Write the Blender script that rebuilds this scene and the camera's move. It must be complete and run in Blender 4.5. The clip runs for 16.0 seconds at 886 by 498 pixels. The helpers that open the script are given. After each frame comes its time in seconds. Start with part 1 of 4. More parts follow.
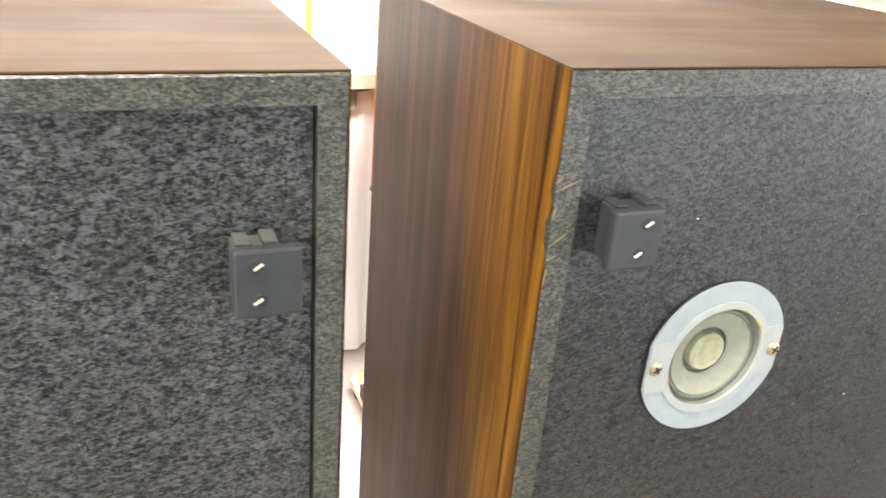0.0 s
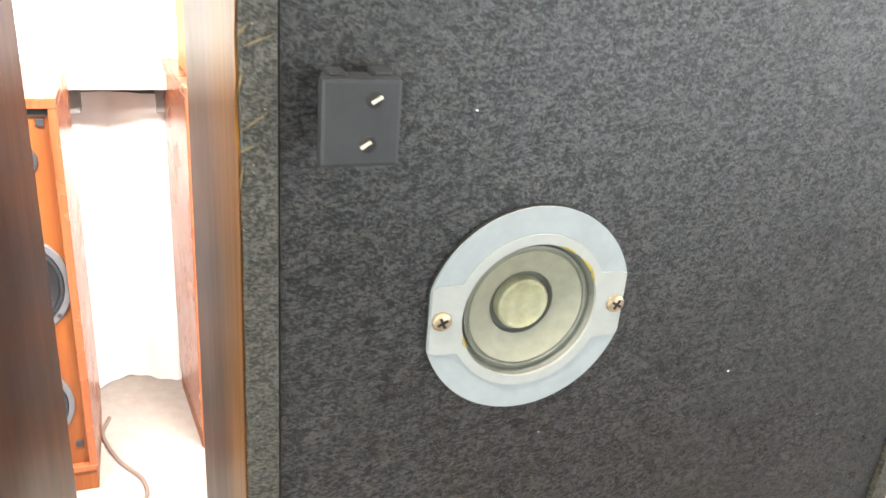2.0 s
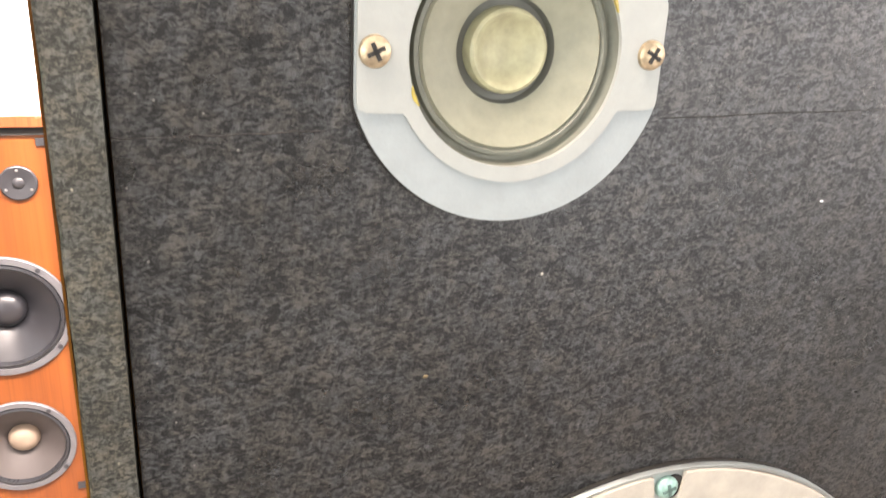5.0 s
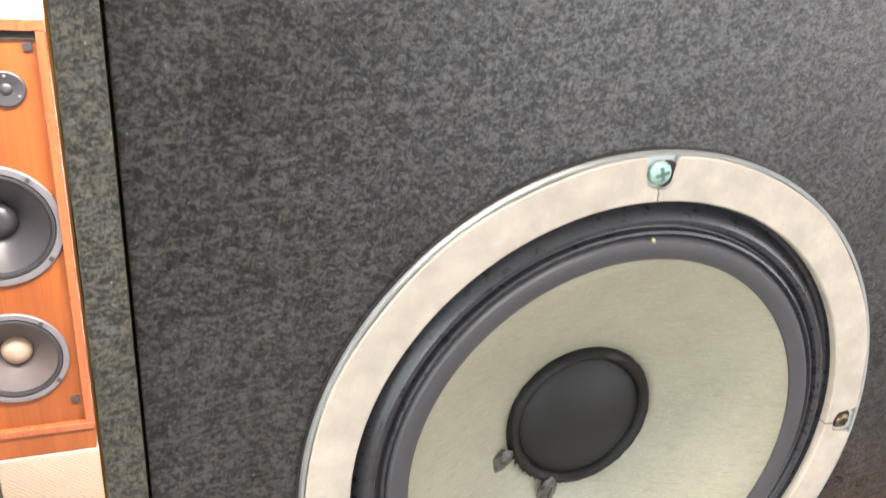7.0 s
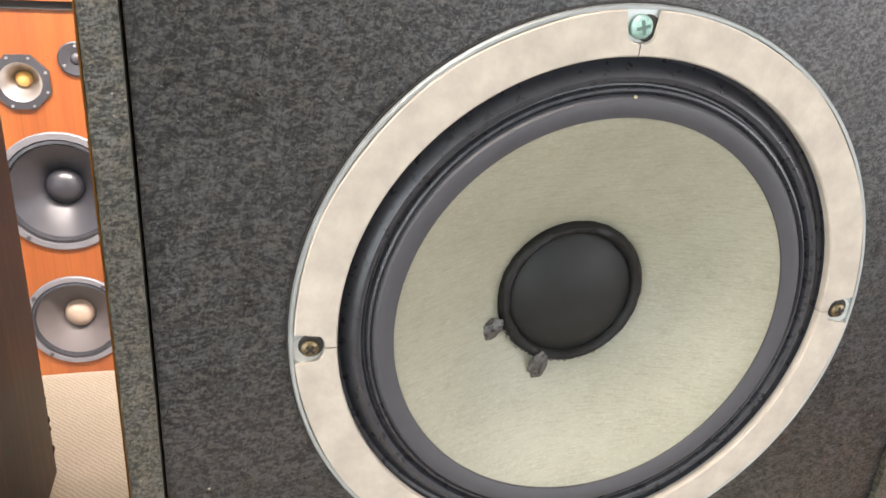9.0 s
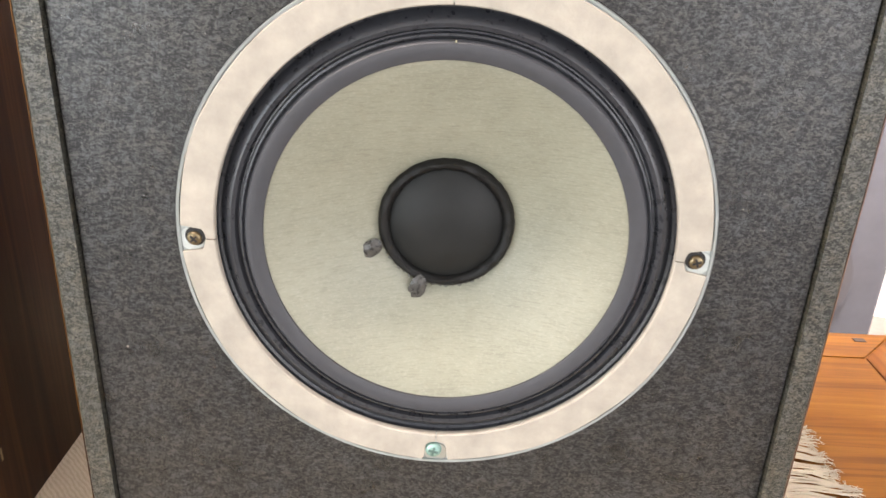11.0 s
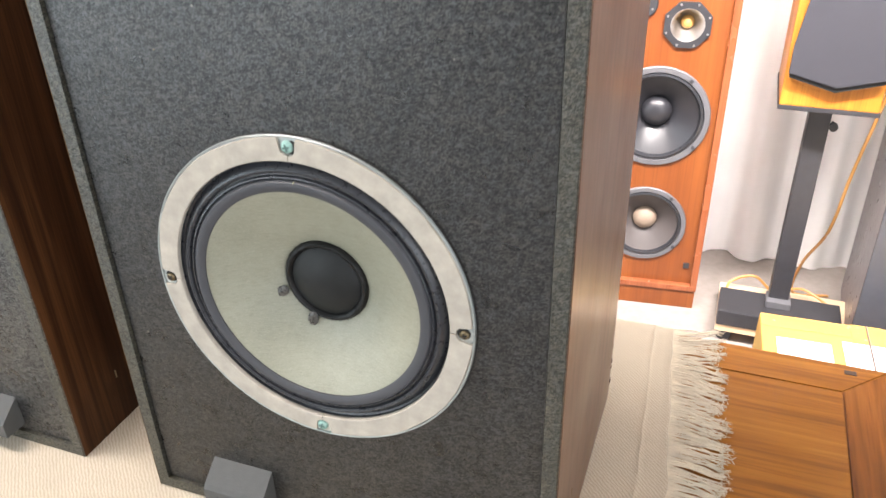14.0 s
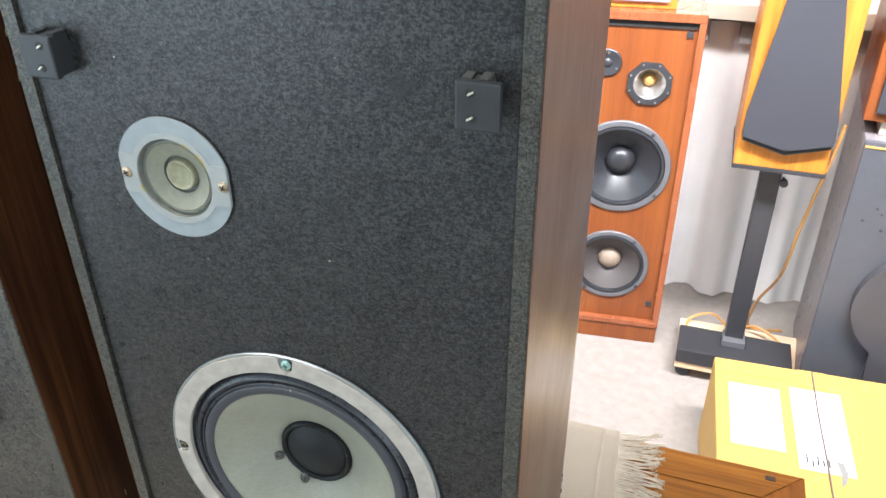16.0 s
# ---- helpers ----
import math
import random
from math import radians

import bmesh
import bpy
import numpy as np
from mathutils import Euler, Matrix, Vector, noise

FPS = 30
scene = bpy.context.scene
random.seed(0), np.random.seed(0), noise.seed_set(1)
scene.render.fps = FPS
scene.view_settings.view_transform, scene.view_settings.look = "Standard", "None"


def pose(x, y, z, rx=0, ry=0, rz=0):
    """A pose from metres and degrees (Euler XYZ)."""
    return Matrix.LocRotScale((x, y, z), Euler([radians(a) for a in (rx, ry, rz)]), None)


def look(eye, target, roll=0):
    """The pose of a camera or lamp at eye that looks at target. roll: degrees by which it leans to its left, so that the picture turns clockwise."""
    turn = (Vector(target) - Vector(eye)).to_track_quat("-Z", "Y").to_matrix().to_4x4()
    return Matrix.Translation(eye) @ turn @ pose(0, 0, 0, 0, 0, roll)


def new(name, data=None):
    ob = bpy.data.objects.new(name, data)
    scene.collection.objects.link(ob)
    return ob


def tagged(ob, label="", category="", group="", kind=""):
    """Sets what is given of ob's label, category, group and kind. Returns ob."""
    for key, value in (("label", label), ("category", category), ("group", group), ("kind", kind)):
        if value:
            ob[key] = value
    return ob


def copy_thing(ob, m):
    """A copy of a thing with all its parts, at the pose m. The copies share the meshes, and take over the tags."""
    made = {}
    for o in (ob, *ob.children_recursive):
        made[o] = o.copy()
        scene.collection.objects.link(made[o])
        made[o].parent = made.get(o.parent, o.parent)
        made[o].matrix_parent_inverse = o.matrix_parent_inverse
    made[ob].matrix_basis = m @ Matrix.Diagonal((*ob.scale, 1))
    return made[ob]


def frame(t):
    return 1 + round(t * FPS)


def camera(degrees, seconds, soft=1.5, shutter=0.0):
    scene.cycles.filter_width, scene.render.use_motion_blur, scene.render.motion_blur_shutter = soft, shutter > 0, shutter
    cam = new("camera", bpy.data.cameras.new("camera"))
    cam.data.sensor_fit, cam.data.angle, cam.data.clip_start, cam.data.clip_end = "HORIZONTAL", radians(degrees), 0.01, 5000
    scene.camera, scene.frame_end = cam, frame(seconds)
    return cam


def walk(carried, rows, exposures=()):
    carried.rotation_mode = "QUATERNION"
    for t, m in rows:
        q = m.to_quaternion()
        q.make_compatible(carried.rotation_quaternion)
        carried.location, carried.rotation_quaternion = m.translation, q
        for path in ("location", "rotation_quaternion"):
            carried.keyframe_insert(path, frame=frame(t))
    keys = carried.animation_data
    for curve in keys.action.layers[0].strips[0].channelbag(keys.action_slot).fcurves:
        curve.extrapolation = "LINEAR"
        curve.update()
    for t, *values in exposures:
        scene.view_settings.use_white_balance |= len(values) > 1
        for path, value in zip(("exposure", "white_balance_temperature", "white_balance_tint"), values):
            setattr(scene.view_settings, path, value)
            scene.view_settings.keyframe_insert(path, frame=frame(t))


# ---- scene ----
cam = camera(58.19, 16.0, shutter=0.4)
PATH = [
    (0, (-0.31416, -0.24637, 0.64907), (0.41588, 1.41631, -0.18911), 4.861),
    (0.5, (-0.27999, -0.24993, 0.64422), (0.43402, 1.41854, -0.19627), 4.455),
    (1, (-0.24768, -0.24410, 0.62908), (0.46479, 1.42773, -0.20602), 4.381),
    (1.5, (-0.21557, -0.23672, 0.60480), (0.49317, 1.45218, -0.19850), 4.472),
    (2, (-0.18736, -0.22455, 0.58491), (0.50626, 1.47516, -0.20873), 4.939),
    (2.5, (-0.16518, -0.20703, 0.56147), (0.52604, 1.50742, -0.20199), 5.228),
    (3, (-0.15058, -0.18660, 0.54344), (0.53528, 1.54184, -0.19283), 5.467),
    (3.2, (-0.14605, -0.17527, 0.53909), (0.53990, 1.54663, -0.21226), 5.805),
    (5.3, (-0.13800, -0.17280, 0.46057), (0.49917, 1.60391, -0.20074), 2.640),
    (5.5, (-0.14264, -0.17459, 0.45506), (0.50433, 1.58837, -0.23299), 3.027),
    (6, (-0.14433, -0.18195, 0.43520), (0.51049, 1.56726, -0.27997), 3.104),
    (6.5, (-0.13964, -0.18885, 0.41210), (0.51109, 1.55009, -0.33129), 3.415),
    (7, (-0.13861, -0.19548, 0.38802), (0.50410, 1.53551, -0.38049), 3.830),
    (7.5, (-0.13877, -0.20513, 0.37243), (0.48675, 1.52672, -0.40823), 4.194),
    (8, (-0.13686, -0.21247, 0.35970), (0.45870, 1.53324, -0.41347), 4.201),
    (8.2, (-0.13264, -0.21454, 0.35892), (0.45106, 1.53386, -0.41722), 4.195),
    (10.3, (-0.07981, -0.27951, 0.33449), (0.17859, 1.55143, -0.42767), 3.497),
    (10.5, (-0.05477, -0.28778, 0.33764), (0.15092, 1.55158, -0.42027), 3.562),
    (11, (0.00416, -0.30029, 0.34627), (-0.00528, 1.53200, -0.45538), 2.645),
    (11.5, (0.04945, -0.30762, 0.35075), (-0.11784, 1.50145, -0.48548), 1.903),
    (12, (0.09034, -0.31204, 0.36449), (-0.21163, 1.45357, -0.52513), 0.856),
    (12.5, (0.12750, -0.33048, 0.38569), (-0.28945, 1.39134, -0.54248), -0.196),
    (13, (0.17514, -0.34398, 0.40927), (-0.32520, 1.33905, -0.54837), -0.778),
    (13.5, (0.20601, -0.35552, 0.45149), (-0.36005, 1.29093, -0.53278), -1.139),
    (14, (0.23177, -0.35810, 0.49495), (-0.38378, 1.25583, -0.51318), -1.454),
    (14.5, (0.24805, -0.35839, 0.53999), (-0.37661, 1.23912, -0.48849), -1.281),
    (15, (0.24802, -0.35486, 0.58816), (-0.35653, 1.24621, -0.44677), -0.912),
    (15.5, (0.24673, -0.35623, 0.63535), (-0.33380, 1.25479, -0.39789), -0.635),
    (16, (0.24232, -0.36813, 0.66872), (-0.31115, 1.25499, -0.36042), -0.251),
]
EXPOSURES = [(0, 0.50, 6600, 13), (1.5, 0.45, 6750, 14), (2.5, 0.36, 6500, 11), (3, 0.34, 6550, 11), (5.5, 0.52, 7200, 22), (7, 0.46, 6850, 19), (8, 0.19, 6750, 18), (10.5, 0.42, 6850, 20), (12, 0.26, 6850, 20), (13, 0.14, 6850, 19), (14.5, 0.07, 6150, 14), (15.5, 0.00, 5850, 11), (16, -0.28, 5850, 10)]
walk(cam, [(t, look(eye, target, roll)) for t, eye, target, roll in PATH], EXPOSURES)

# ---------------------------------------------------------------- light
FLOOR, CEIL = -0.85, 1.70
Y0_SOUTH, X1_EAST, X0_WEST = -2.57, 2.37, -2.37
world = bpy.data.worlds.new("world")
scene.world = world
world.use_nodes = True
wn = world.node_tree
sky = wn.nodes.new("ShaderNodeTexSky")
sky.sky_type, sky.sun_disc, sky.sun_elevation, sky.sun_rotation = "NISHITA", False, radians(40), radians(200)
wn.links.new(sky.outputs[0], wn.nodes["Background"].inputs[0])
wn.nodes["Background"].inputs[1].default_value = 0.10


def area(name, at, aim, sx, sy, watts, colour):
    lamp = bpy.data.lights.new(name, "AREA")
    lamp.shape, lamp.size, lamp.size_y, lamp.energy, lamp.color = "RECTANGLE", sx, sy, watts, colour
    ob = new(name, lamp)
    ob.matrix_world = look(at, aim)
    return ob


TUBES = [(-0.75, -0.22), (-0.75, 0.55), (0.75, 0.55)]
area("tube_light", (-0.75, -0.22, CEIL - 0.075), (-0.75, -0.22, 0), 1.16, 0.22, 36, (1.0, 0.94, 0.86))
for lx, watts in ((-0.75, 50), (0.75, 112)):
    spot = area("tube_light", (lx, 0.55, CEIL - 0.075), (lx * 0.75, 2.0, -0.10), 1.16, 0.22, watts, (1.0, 0.95, 0.89))
    spot.data.spread = radians(100)
area("window_light", (1.42, Y0_SOUTH, 0.39), (0.3, 0.0, 0.39), 1.5, 1.9, 30, (0.86, 0.96, 1.0))
area("window_light", (-1.58, Y0_SOUTH, 0.39), (-0.2, 0.0, 0.39), 0.8, 1.9, 32, (0.82, 0.96, 1.0))
area("window_light", (X1_EAST, -1.3, 0.70), (0.0, -1.0, 0.60), 1.9, 1.4, 34, (0.92, 0.97, 1.0))
area("window_light", (X0_WEST, -1.3, 0.42), (0.0, -1.0, 0.45), 1.9, 1.8, 38, (0.80, 0.96, 1.0))


# ---------------------------------------------------------------- materials
class Mat:
    """A node material with a few shortcuts; colours are linear."""

    def __init__(self, name, rough=0.5, metal=0.0, spec=0.5):
        self.m = bpy.data.materials.new(name)
        self.m.use_nodes = True
        self.t = self.m.node_tree
        self.b = self.t.nodes["Principled BSDF"]
        self.b.inputs["Roughness"].default_value = rough
        self.b.inputs["Metallic"].default_value = metal
        self.b.inputs["Specular IOR Level"].default_value = spec
        self.co = self.t.nodes.new("ShaderNodeTexCoord").outputs["Object"]

    def node(self, kind, **inputs):
        n = self.t.nodes.new(kind)
        for k, v in inputs.items():
            self.put(n.inputs[k.replace("_", " ")], v)
        return n

    def put(self, socket, v):
        if isinstance(v, bpy.types.NodeSocket):
            self.t.links.new(v, socket)
        else:
            socket.default_value = v

    def mapped(self, scale, turn=(0, 0, 0)):
        a = self.node("ShaderNodeMapping", Vector=self.co)
        a.inputs["Rotation"].default_value = [radians(v) for v in turn]
        b = self.node("ShaderNodeMapping", Vector=a.outputs[0])
        b.inputs["Scale"].default_value = scale
        return b.outputs[0]

    def noise(self, scale, detail=4.0, rough=0.55, vec=None, distort=0.0):
        return self.node("ShaderNodeTexNoise", Vector=vec or self.co, Scale=scale, Detail=detail, Roughness=rough,
                         Distortion=distort).outputs[0]

    def ramp(self, fac, *stops):
        n = self.node("ShaderNodeValToRGB", Fac=fac)
        el = n.color_ramp.elements
        while len(el) < len(stops):
            el.new(0.5)
        for e, (p, c) in zip(el, stops):
            e.position = p
            e.color = (*c, 1) if len(c) == 3 else c
        return n.outputs[0]

    def grey(self, fac, a, b, lo=0.0, hi=1.0):
        n = self.node("ShaderNodeMapRange", Value=fac)
        for i, v in enumerate((a, b, lo, hi)):
            n.inputs[i + 1].default_value = v
        return n.outputs[0]

    def mix(self, fac, a, b, mode="MIX"):
        n = self.t.nodes.new("ShaderNodeMix")
        n.data_type, n.blend_type = "RGBA", mode
        for k, v in ((0, fac), (6, a), (7, b)):
            self.put(n.inputs[k], (*v, 1) if isinstance(v, tuple) and len(v) == 3 else v)
        return n.outputs[2]

    def colour(self, v):
        self.put(self.b.inputs["Base Color"], (*v, 1) if isinstance(v, tuple) else v)
        return self

    def rough(self, v):
        self.put(self.b.inputs["Roughness"], v)
        return self

    def bump(self, height, strength=0.3, dist=0.001):
        n = self.node("ShaderNodeBump", Height=height, Strength=strength, Distance=dist)
        self.t.links.new(n.outputs[0], self.b.inputs["Normal"])
        return self


def wood(name, dark, mid, light, axis, rough=0.35, freq=60.0, wander=9.0, spec=0.5, share=0.5):
    """Veneer with its grain along an axis: long streaks, broad figured bands and fine pores."""
    w = Mat(name, rough, spec=spec)

    def along(k):
        return w.mapped([k if i == axis else 1.0 for i in range(3)])

    streak = w.noise(freq, 5, 0.6, along(0.035), 0.7)
    band = w.noise(wander, 3, 0.55, along(0.14), 0.5)
    pores = w.noise(freq * 9, 3, 0.6, along(0.02))
    patch = w.noise(7, 4, 0.6)
    both = w.mix(share, band, streak)
    col = w.ramp(both, (0.36, dark), (0.5, mid), (0.64, light))
    col = w.mix(w.grey(pores, 0.50, 0.75, 0.0, 0.40), col, tuple(c * 0.5 for c in dark))
    col = w.mix(w.grey(patch, 0.5, 0.75, 0.0, 0.35), col, tuple(0.5 * (p + q) for p, q in zip(dark, mid)))
    w.colour(col).rough(w.grey(patch, 0.3, 0.7, rough - 0.05, rough + 0.08))
    return w.bump(pores, 0.05, 0.0003)


def chipboard(name, dark, light, speck, rough=0.5, fleck=0.3, flakes=1.0, gloss=(0.3, 1.0), size=1.0, relief=0.5):
    """Particle board under a thin black coat: small flakes lying every way, cloudy wear, fine glints painted as pale
    dots and rare pale specks.
    """
    c = Mat(name, rough)
    stir = c.node("ShaderNodeTexNoise", Vector=c.co, Scale=330.0, Detail=3.0).outputs[1]
    total = None
    for turn, long, short, share in ((12, 360, 1250, 1.0), (-34, 430, 1150, 0.8), (74, 420, 1300, 0.75), (-8, 900, 2300, 0.8)):
        at = c.mix(0.0011, c.mapped((1, 1, 1), (0, turn, 0)), stir, "LINEAR_LIGHT")
        grid = c.node("ShaderNodeMapping", Vector=at)
        grid.inputs["Scale"].default_value = (long / size, 500 / size, short / size)
        cell = c.node("ShaderNodeTexVoronoi", Vector=grid.outputs[0], Scale=1.0)
        value = c.node("ShaderNodeSeparateColor", Color=cell.outputs["Color"]).outputs[0]
        add = c.node("ShaderNodeMath", Value=value)
        add.operation = "MULTIPLY_ADD"
        add.inputs[1].default_value = share / 3.35
        if total:
            c.put(add.inputs[2], total)
        else:
            add.inputs[2].default_value = 0.0
        total = add.outputs[0]
    grit = c.noise(1500, 2, 0.6)
    tint = c.noise(190, 3, 0.6)
    cloud = c.noise(48, 5, 0.7)
    wide = c.noise(8, 4, 0.6)
    body = c.mix(0.30, total, grit)
    pale = c.mix(c.grey(tint, 0.40, 0.60), tuple(x * f for x, f in zip(light, (0.88, 0.97, 1.10))), tuple(x * f for x, f in zip(light, (1.10, 1.02, 0.88))))
    col = c.mix(c.grey(body, 0.40, 0.70, 0.0, flakes), dark, pale)
    col = c.mix(c.grey(cloud, 0.40, 0.70, 0.0, 0.45), col, dark)
    col = c.mix(c.grey(wide, 0.42, 0.70, 0.0, 0.14), col, light)

    def dots(scale, radius, share):
        near = c.node("ShaderNodeTexVoronoi", Vector=c.co, Scale=scale)
        hit = c.node("ShaderNodeMath", Value=near.outputs["Distance"])
        hit.operation = "LESS_THAN"
        hit.inputs[1].default_value = radius
        rare = c.node("ShaderNodeMath", Value=c.node("ShaderNodeSeparateColor", Color=near.outputs["Color"]).outputs[0])
        rare.operation = "GREATER_THAN"
        rare.inputs[1].default_value = 1.0 - share
        both = c.node("ShaderNodeMath", Value=hit.outputs[0])
        both.operation = "MULTIPLY"
        c.put(both.inputs[1], rare.outputs[0])
        return both.outputs[0]

    # glints off the coat, painted as small pale dots
    col = c.mix(dots(300.0, 0.085, 0.12), col, tuple(min(1, 2.8 * x) for x in light))
    c.colour(c.mix(dots(46.0, 0.019, fleck), col, speck))
    c.put(c.b.inputs["Specular IOR Level"], c.grey(body, 0.36, 0.68, *gloss))
    c.rough(c.grey(cloud, 0.35, 0.65, rough + 0.06, rough - 0.05))
    return c.bump(body, relief, 0.0009)


def plain(name, colour, rough=0.5, metal=0.0, vary=0.12, scale=40.0, bump=0.0, fine=600.0, spec=0.5):
    p = Mat(name, rough, metal, spec)
    n = p.noise(scale, 5, 0.6)
    p.colour(p.mix(p.grey(n, 0.25, 0.75), tuple(c * (1 - vary) for c in colour), tuple(min(1, c * (1 + vary)) for c in colour)))
    p.rough(p.grey(n, 0.2, 0.8, max(0.03, rough - 0.07), min(1, rough + 0.09)))
    if bump:
        p.bump(p.noise(fine, 3, 0.6), bump, 0.0006)
    return p


M_BAFFLE = chipboard("baffle_paint", (0.0028, 0.0030, 0.0032), (0.047, 0.044, 0.040), (0.4, 0.36, 0.29), 0.31, 0.3, 0.86, (0.42, 0.86), 0.98, 0.38).m
# Paler, more contrasty copy of the baffle paint: the left speaker's sheen painted in.
M_BAFFLE_SHEEN = chipboard("sheen_baffle_paint", (0.0030, 0.0033, 0.0035), (0.072, 0.068, 0.062), (0.4, 0.36, 0.29), 0.30, 0.3, 0.8, (0.30, 1.25), 1.15, 0.45).m
M_RIM = chipboard("rim_chipboard", (0.013, 0.013, 0.010), (0.098, 0.090, 0.066), (0.010, 0.009, 0.007), 0.37, 0.6, 0.9, (0.40, 0.92), 0.8, 0.45).m


def walnut():
    """Dark walnut veneer; on one side the gloss towards the front edge is painted in as golden grain."""
    w = Mat("walnut_veneer", 0.38, spec=0.10)
    tall = w.mapped((1.0, 1.0, 0.035))
    streak = w.noise(78, 5, 0.62, tall, 0.7)
    line = w.noise(230, 3, 0.6, w.mapped((1.0, 1.0, 0.012)), 0.3)
    pores = w.noise(720, 3, 0.6, w.mapped((1.0, 1.0, 0.02)))
    band = w.noise(9, 3, 0.55, w.mapped((1.0, 1.0, 0.14)), 0.5)
    axes = w.node("ShaderNodeSeparateXYZ", Vector=w.co)
    wander = w.node("ShaderNodeMath", Value=w.noise(11, 3, 0.5, w.mapped((1.0, 1.0, 0.3))))
    wander.operation = "MULTIPLY_ADD"
    wander.inputs[1].default_value = 0.10
    w.put(wander.inputs[2], axes.outputs[1])
    zone = w.node("ShaderNodeMath", Value=w.grey(wander.outputs[0], 0.075, 0.150, 1.0, 0.0))
    zone.operation = "MULTIPLY"
    w.put(zone.inputs[1], w.grey(axes.outputs[0], -0.02, 0.02, 1.0, 0.0))
    both = w.mix(0.35, streak, band)
    heart = w.ramp(both, (0.36, (0.010, 0.0042, 0.0026)), (0.5, (0.034, 0.0135, 0.0058)), (0.64, (0.082, 0.033, 0.012)))
    # golden streaks carry the gloss near the front edge
    gloss_gold = w.ramp(w.mix(0.30, streak, line), (0.38, (0.018, 0.006, 0.002)), (0.48, (0.105, 0.042, 0.005)), (0.62, (0.27, 0.122, 0.014)))
    col = w.mix(zone.outputs[0], heart, gloss_gold)
    col = w.mix(w.grey(pores, 0.50, 0.75, 0.0, 0.45), col, (0.006, 0.003, 0.002))
    w.colour(w.mix(w.grey(line, 0.52, 0.66, 0.0, 0.45), col, (0.016, 0.006, 0.003)))
    w.rough(w.grey(w.noise(7, 4, 0.6), 0.3, 0.7, 0.33, 0.43))
    return w.bump(pores, 0.06, 0.0003).m


M_WALNUT = walnut()
# Same walnut, lightened: the grazing sheen on the right side is in the colour.
M_WALNUT_SHEEN = wood("sheen_walnut_veneer", (0.066, 0.030, 0.017), (0.110, 0.054, 0.031), (0.155, 0.084, 0.050), 2, 0.33, 150, 10, 0.45, 0.7).m
M_WALNUT_TOP = wood("walnut_top_veneer", (0.050, 0.026, 0.010), (0.080, 0.044, 0.018), (0.115, 0.068, 0.029), 0, 0.46, 110, 20, 0.18).m
M_SPLINTER = plain("bare_wood_splinter", (0.17, 0.125, 0.062), 0.6, 0.0, 0.3, 400).m
M_BACK = plain("back_board", (0.05, 0.035, 0.022), 0.7).m
M_GASKET = plain("gasket_board", (0.37, 0.330, 0.275), 0.78, vary=0.2, scale=75, bump=0.3, fine=700).m
M_ZINC = plain("zinc_plate", (0.62, 0.66, 0.64), 0.34, 1.0, 0.15, 150).m
M_STEEL = plain("basket_steel", (0.42, 0.45, 0.44), 0.46, 0.9, 0.1, 120).m
M_BRASS = plain("dark_brass_screw", (0.17, 0.13, 0.075), 0.32, 0.9, 0.3, 500).m
M_COPPER = plain("copper_screw", (0.46, 0.36, 0.24), 0.36, 0.75, 0.45, 420).m
M_GREEN = plain("verdigris_screw", (0.27, 0.42, 0.37), 0.5, 0.5, 0.35, 500, 0.3).m
M_GREENSLOT = plain("verdigris_recess", (0.09, 0.15, 0.13), 0.6).m
M_SLOT = plain("screw_recess", (0.012, 0.010, 0.008), 0.6).m
M_PIN = plain("bright_staple", (0.75, 0.70, 0.55), 0.35, 0.7).m
M_RUBBER = plain("surround_rubber", (0.023, 0.024, 0.028), 0.29, 0.0, 0.3, 260, 0.15, 1100).m
M_BAND = plain("surround_band", (0.042, 0.042, 0.047), 0.55, 0.0, 0.12, 200, 0.1).m
M_DUST = plain("dust_cap_felt", (0.012, 0.0125, 0.012), 0.52, 0.0, 0.25, 90, 0.12, 1400, 0.28).m
M_COLLAR = plain("dust_cap_collar", (0.006, 0.0056, 0.005), 0.45, 0.0, 0.3, 500, 0.5, 1500, 0.3).m
M_GLUE = plain("terminal_lacquer", (0.050, 0.046, 0.041), 0.28, 0.0, 0.85, 420, 0.5, 700).m
M_BEAD = plain("clear_glue_bead", (0.16, 0.155, 0.135), 0.18, 0.0, 0.3, 600).m
M_GLUEAMBER = plain("amber_glue", (0.36, 0.27, 0.045), 0.3, 0.0, 0.3, 400).m
M_CHIP = plain("torn_veneer", (0.040, 0.016, 0.010), 0.7, 0.0, 0.3, 500, 0.3).m
M_PLASTIC = plain("clip_plastic", (0.026, 0.027, 0.028), 0.42, 0.0, 0.2, 120, 0.1).m
M_CLIPTOP = plain("clip_mount", (0.055, 0.055, 0.047), 0.5, 0.0, 0.2, 200, 0.2).m
M_BLOCK = plain("painted_block", (0.060, 0.060, 0.057), 0.62, 0.0, 0.14, 160, 0.25, 800).m
M_TWPLATE = plain("tweeter_plate_paint", (0.275, 0.300, 0.298), 0.48, 0.0, 0.09, 110, 0.12, 900).m
M_TWRING = plain("tweeter_ring", (0.315, 0.322, 0.298), 0.44, 0.0, 0.07, 160, 0.08, 900).m
M_TWROLL = plain("tweeter_surround", (0.16, 0.163, 0.13), 0.5, 0.0, 0.2, 200).m
M_TWCONE = plain("tweeter_cone", (0.235, 0.228, 0.165), 0.55, 0.0, 0.16, 180, 0.2, 900).m
M_TWGAP = plain("tweeter_gap", (0.12, 0.122, 0.105), 0.6).m
M_TWCAP = plain("tweeter_cap", (0.33, 0.31, 0.19), 0.5, 0.0, 0.25, 230).m


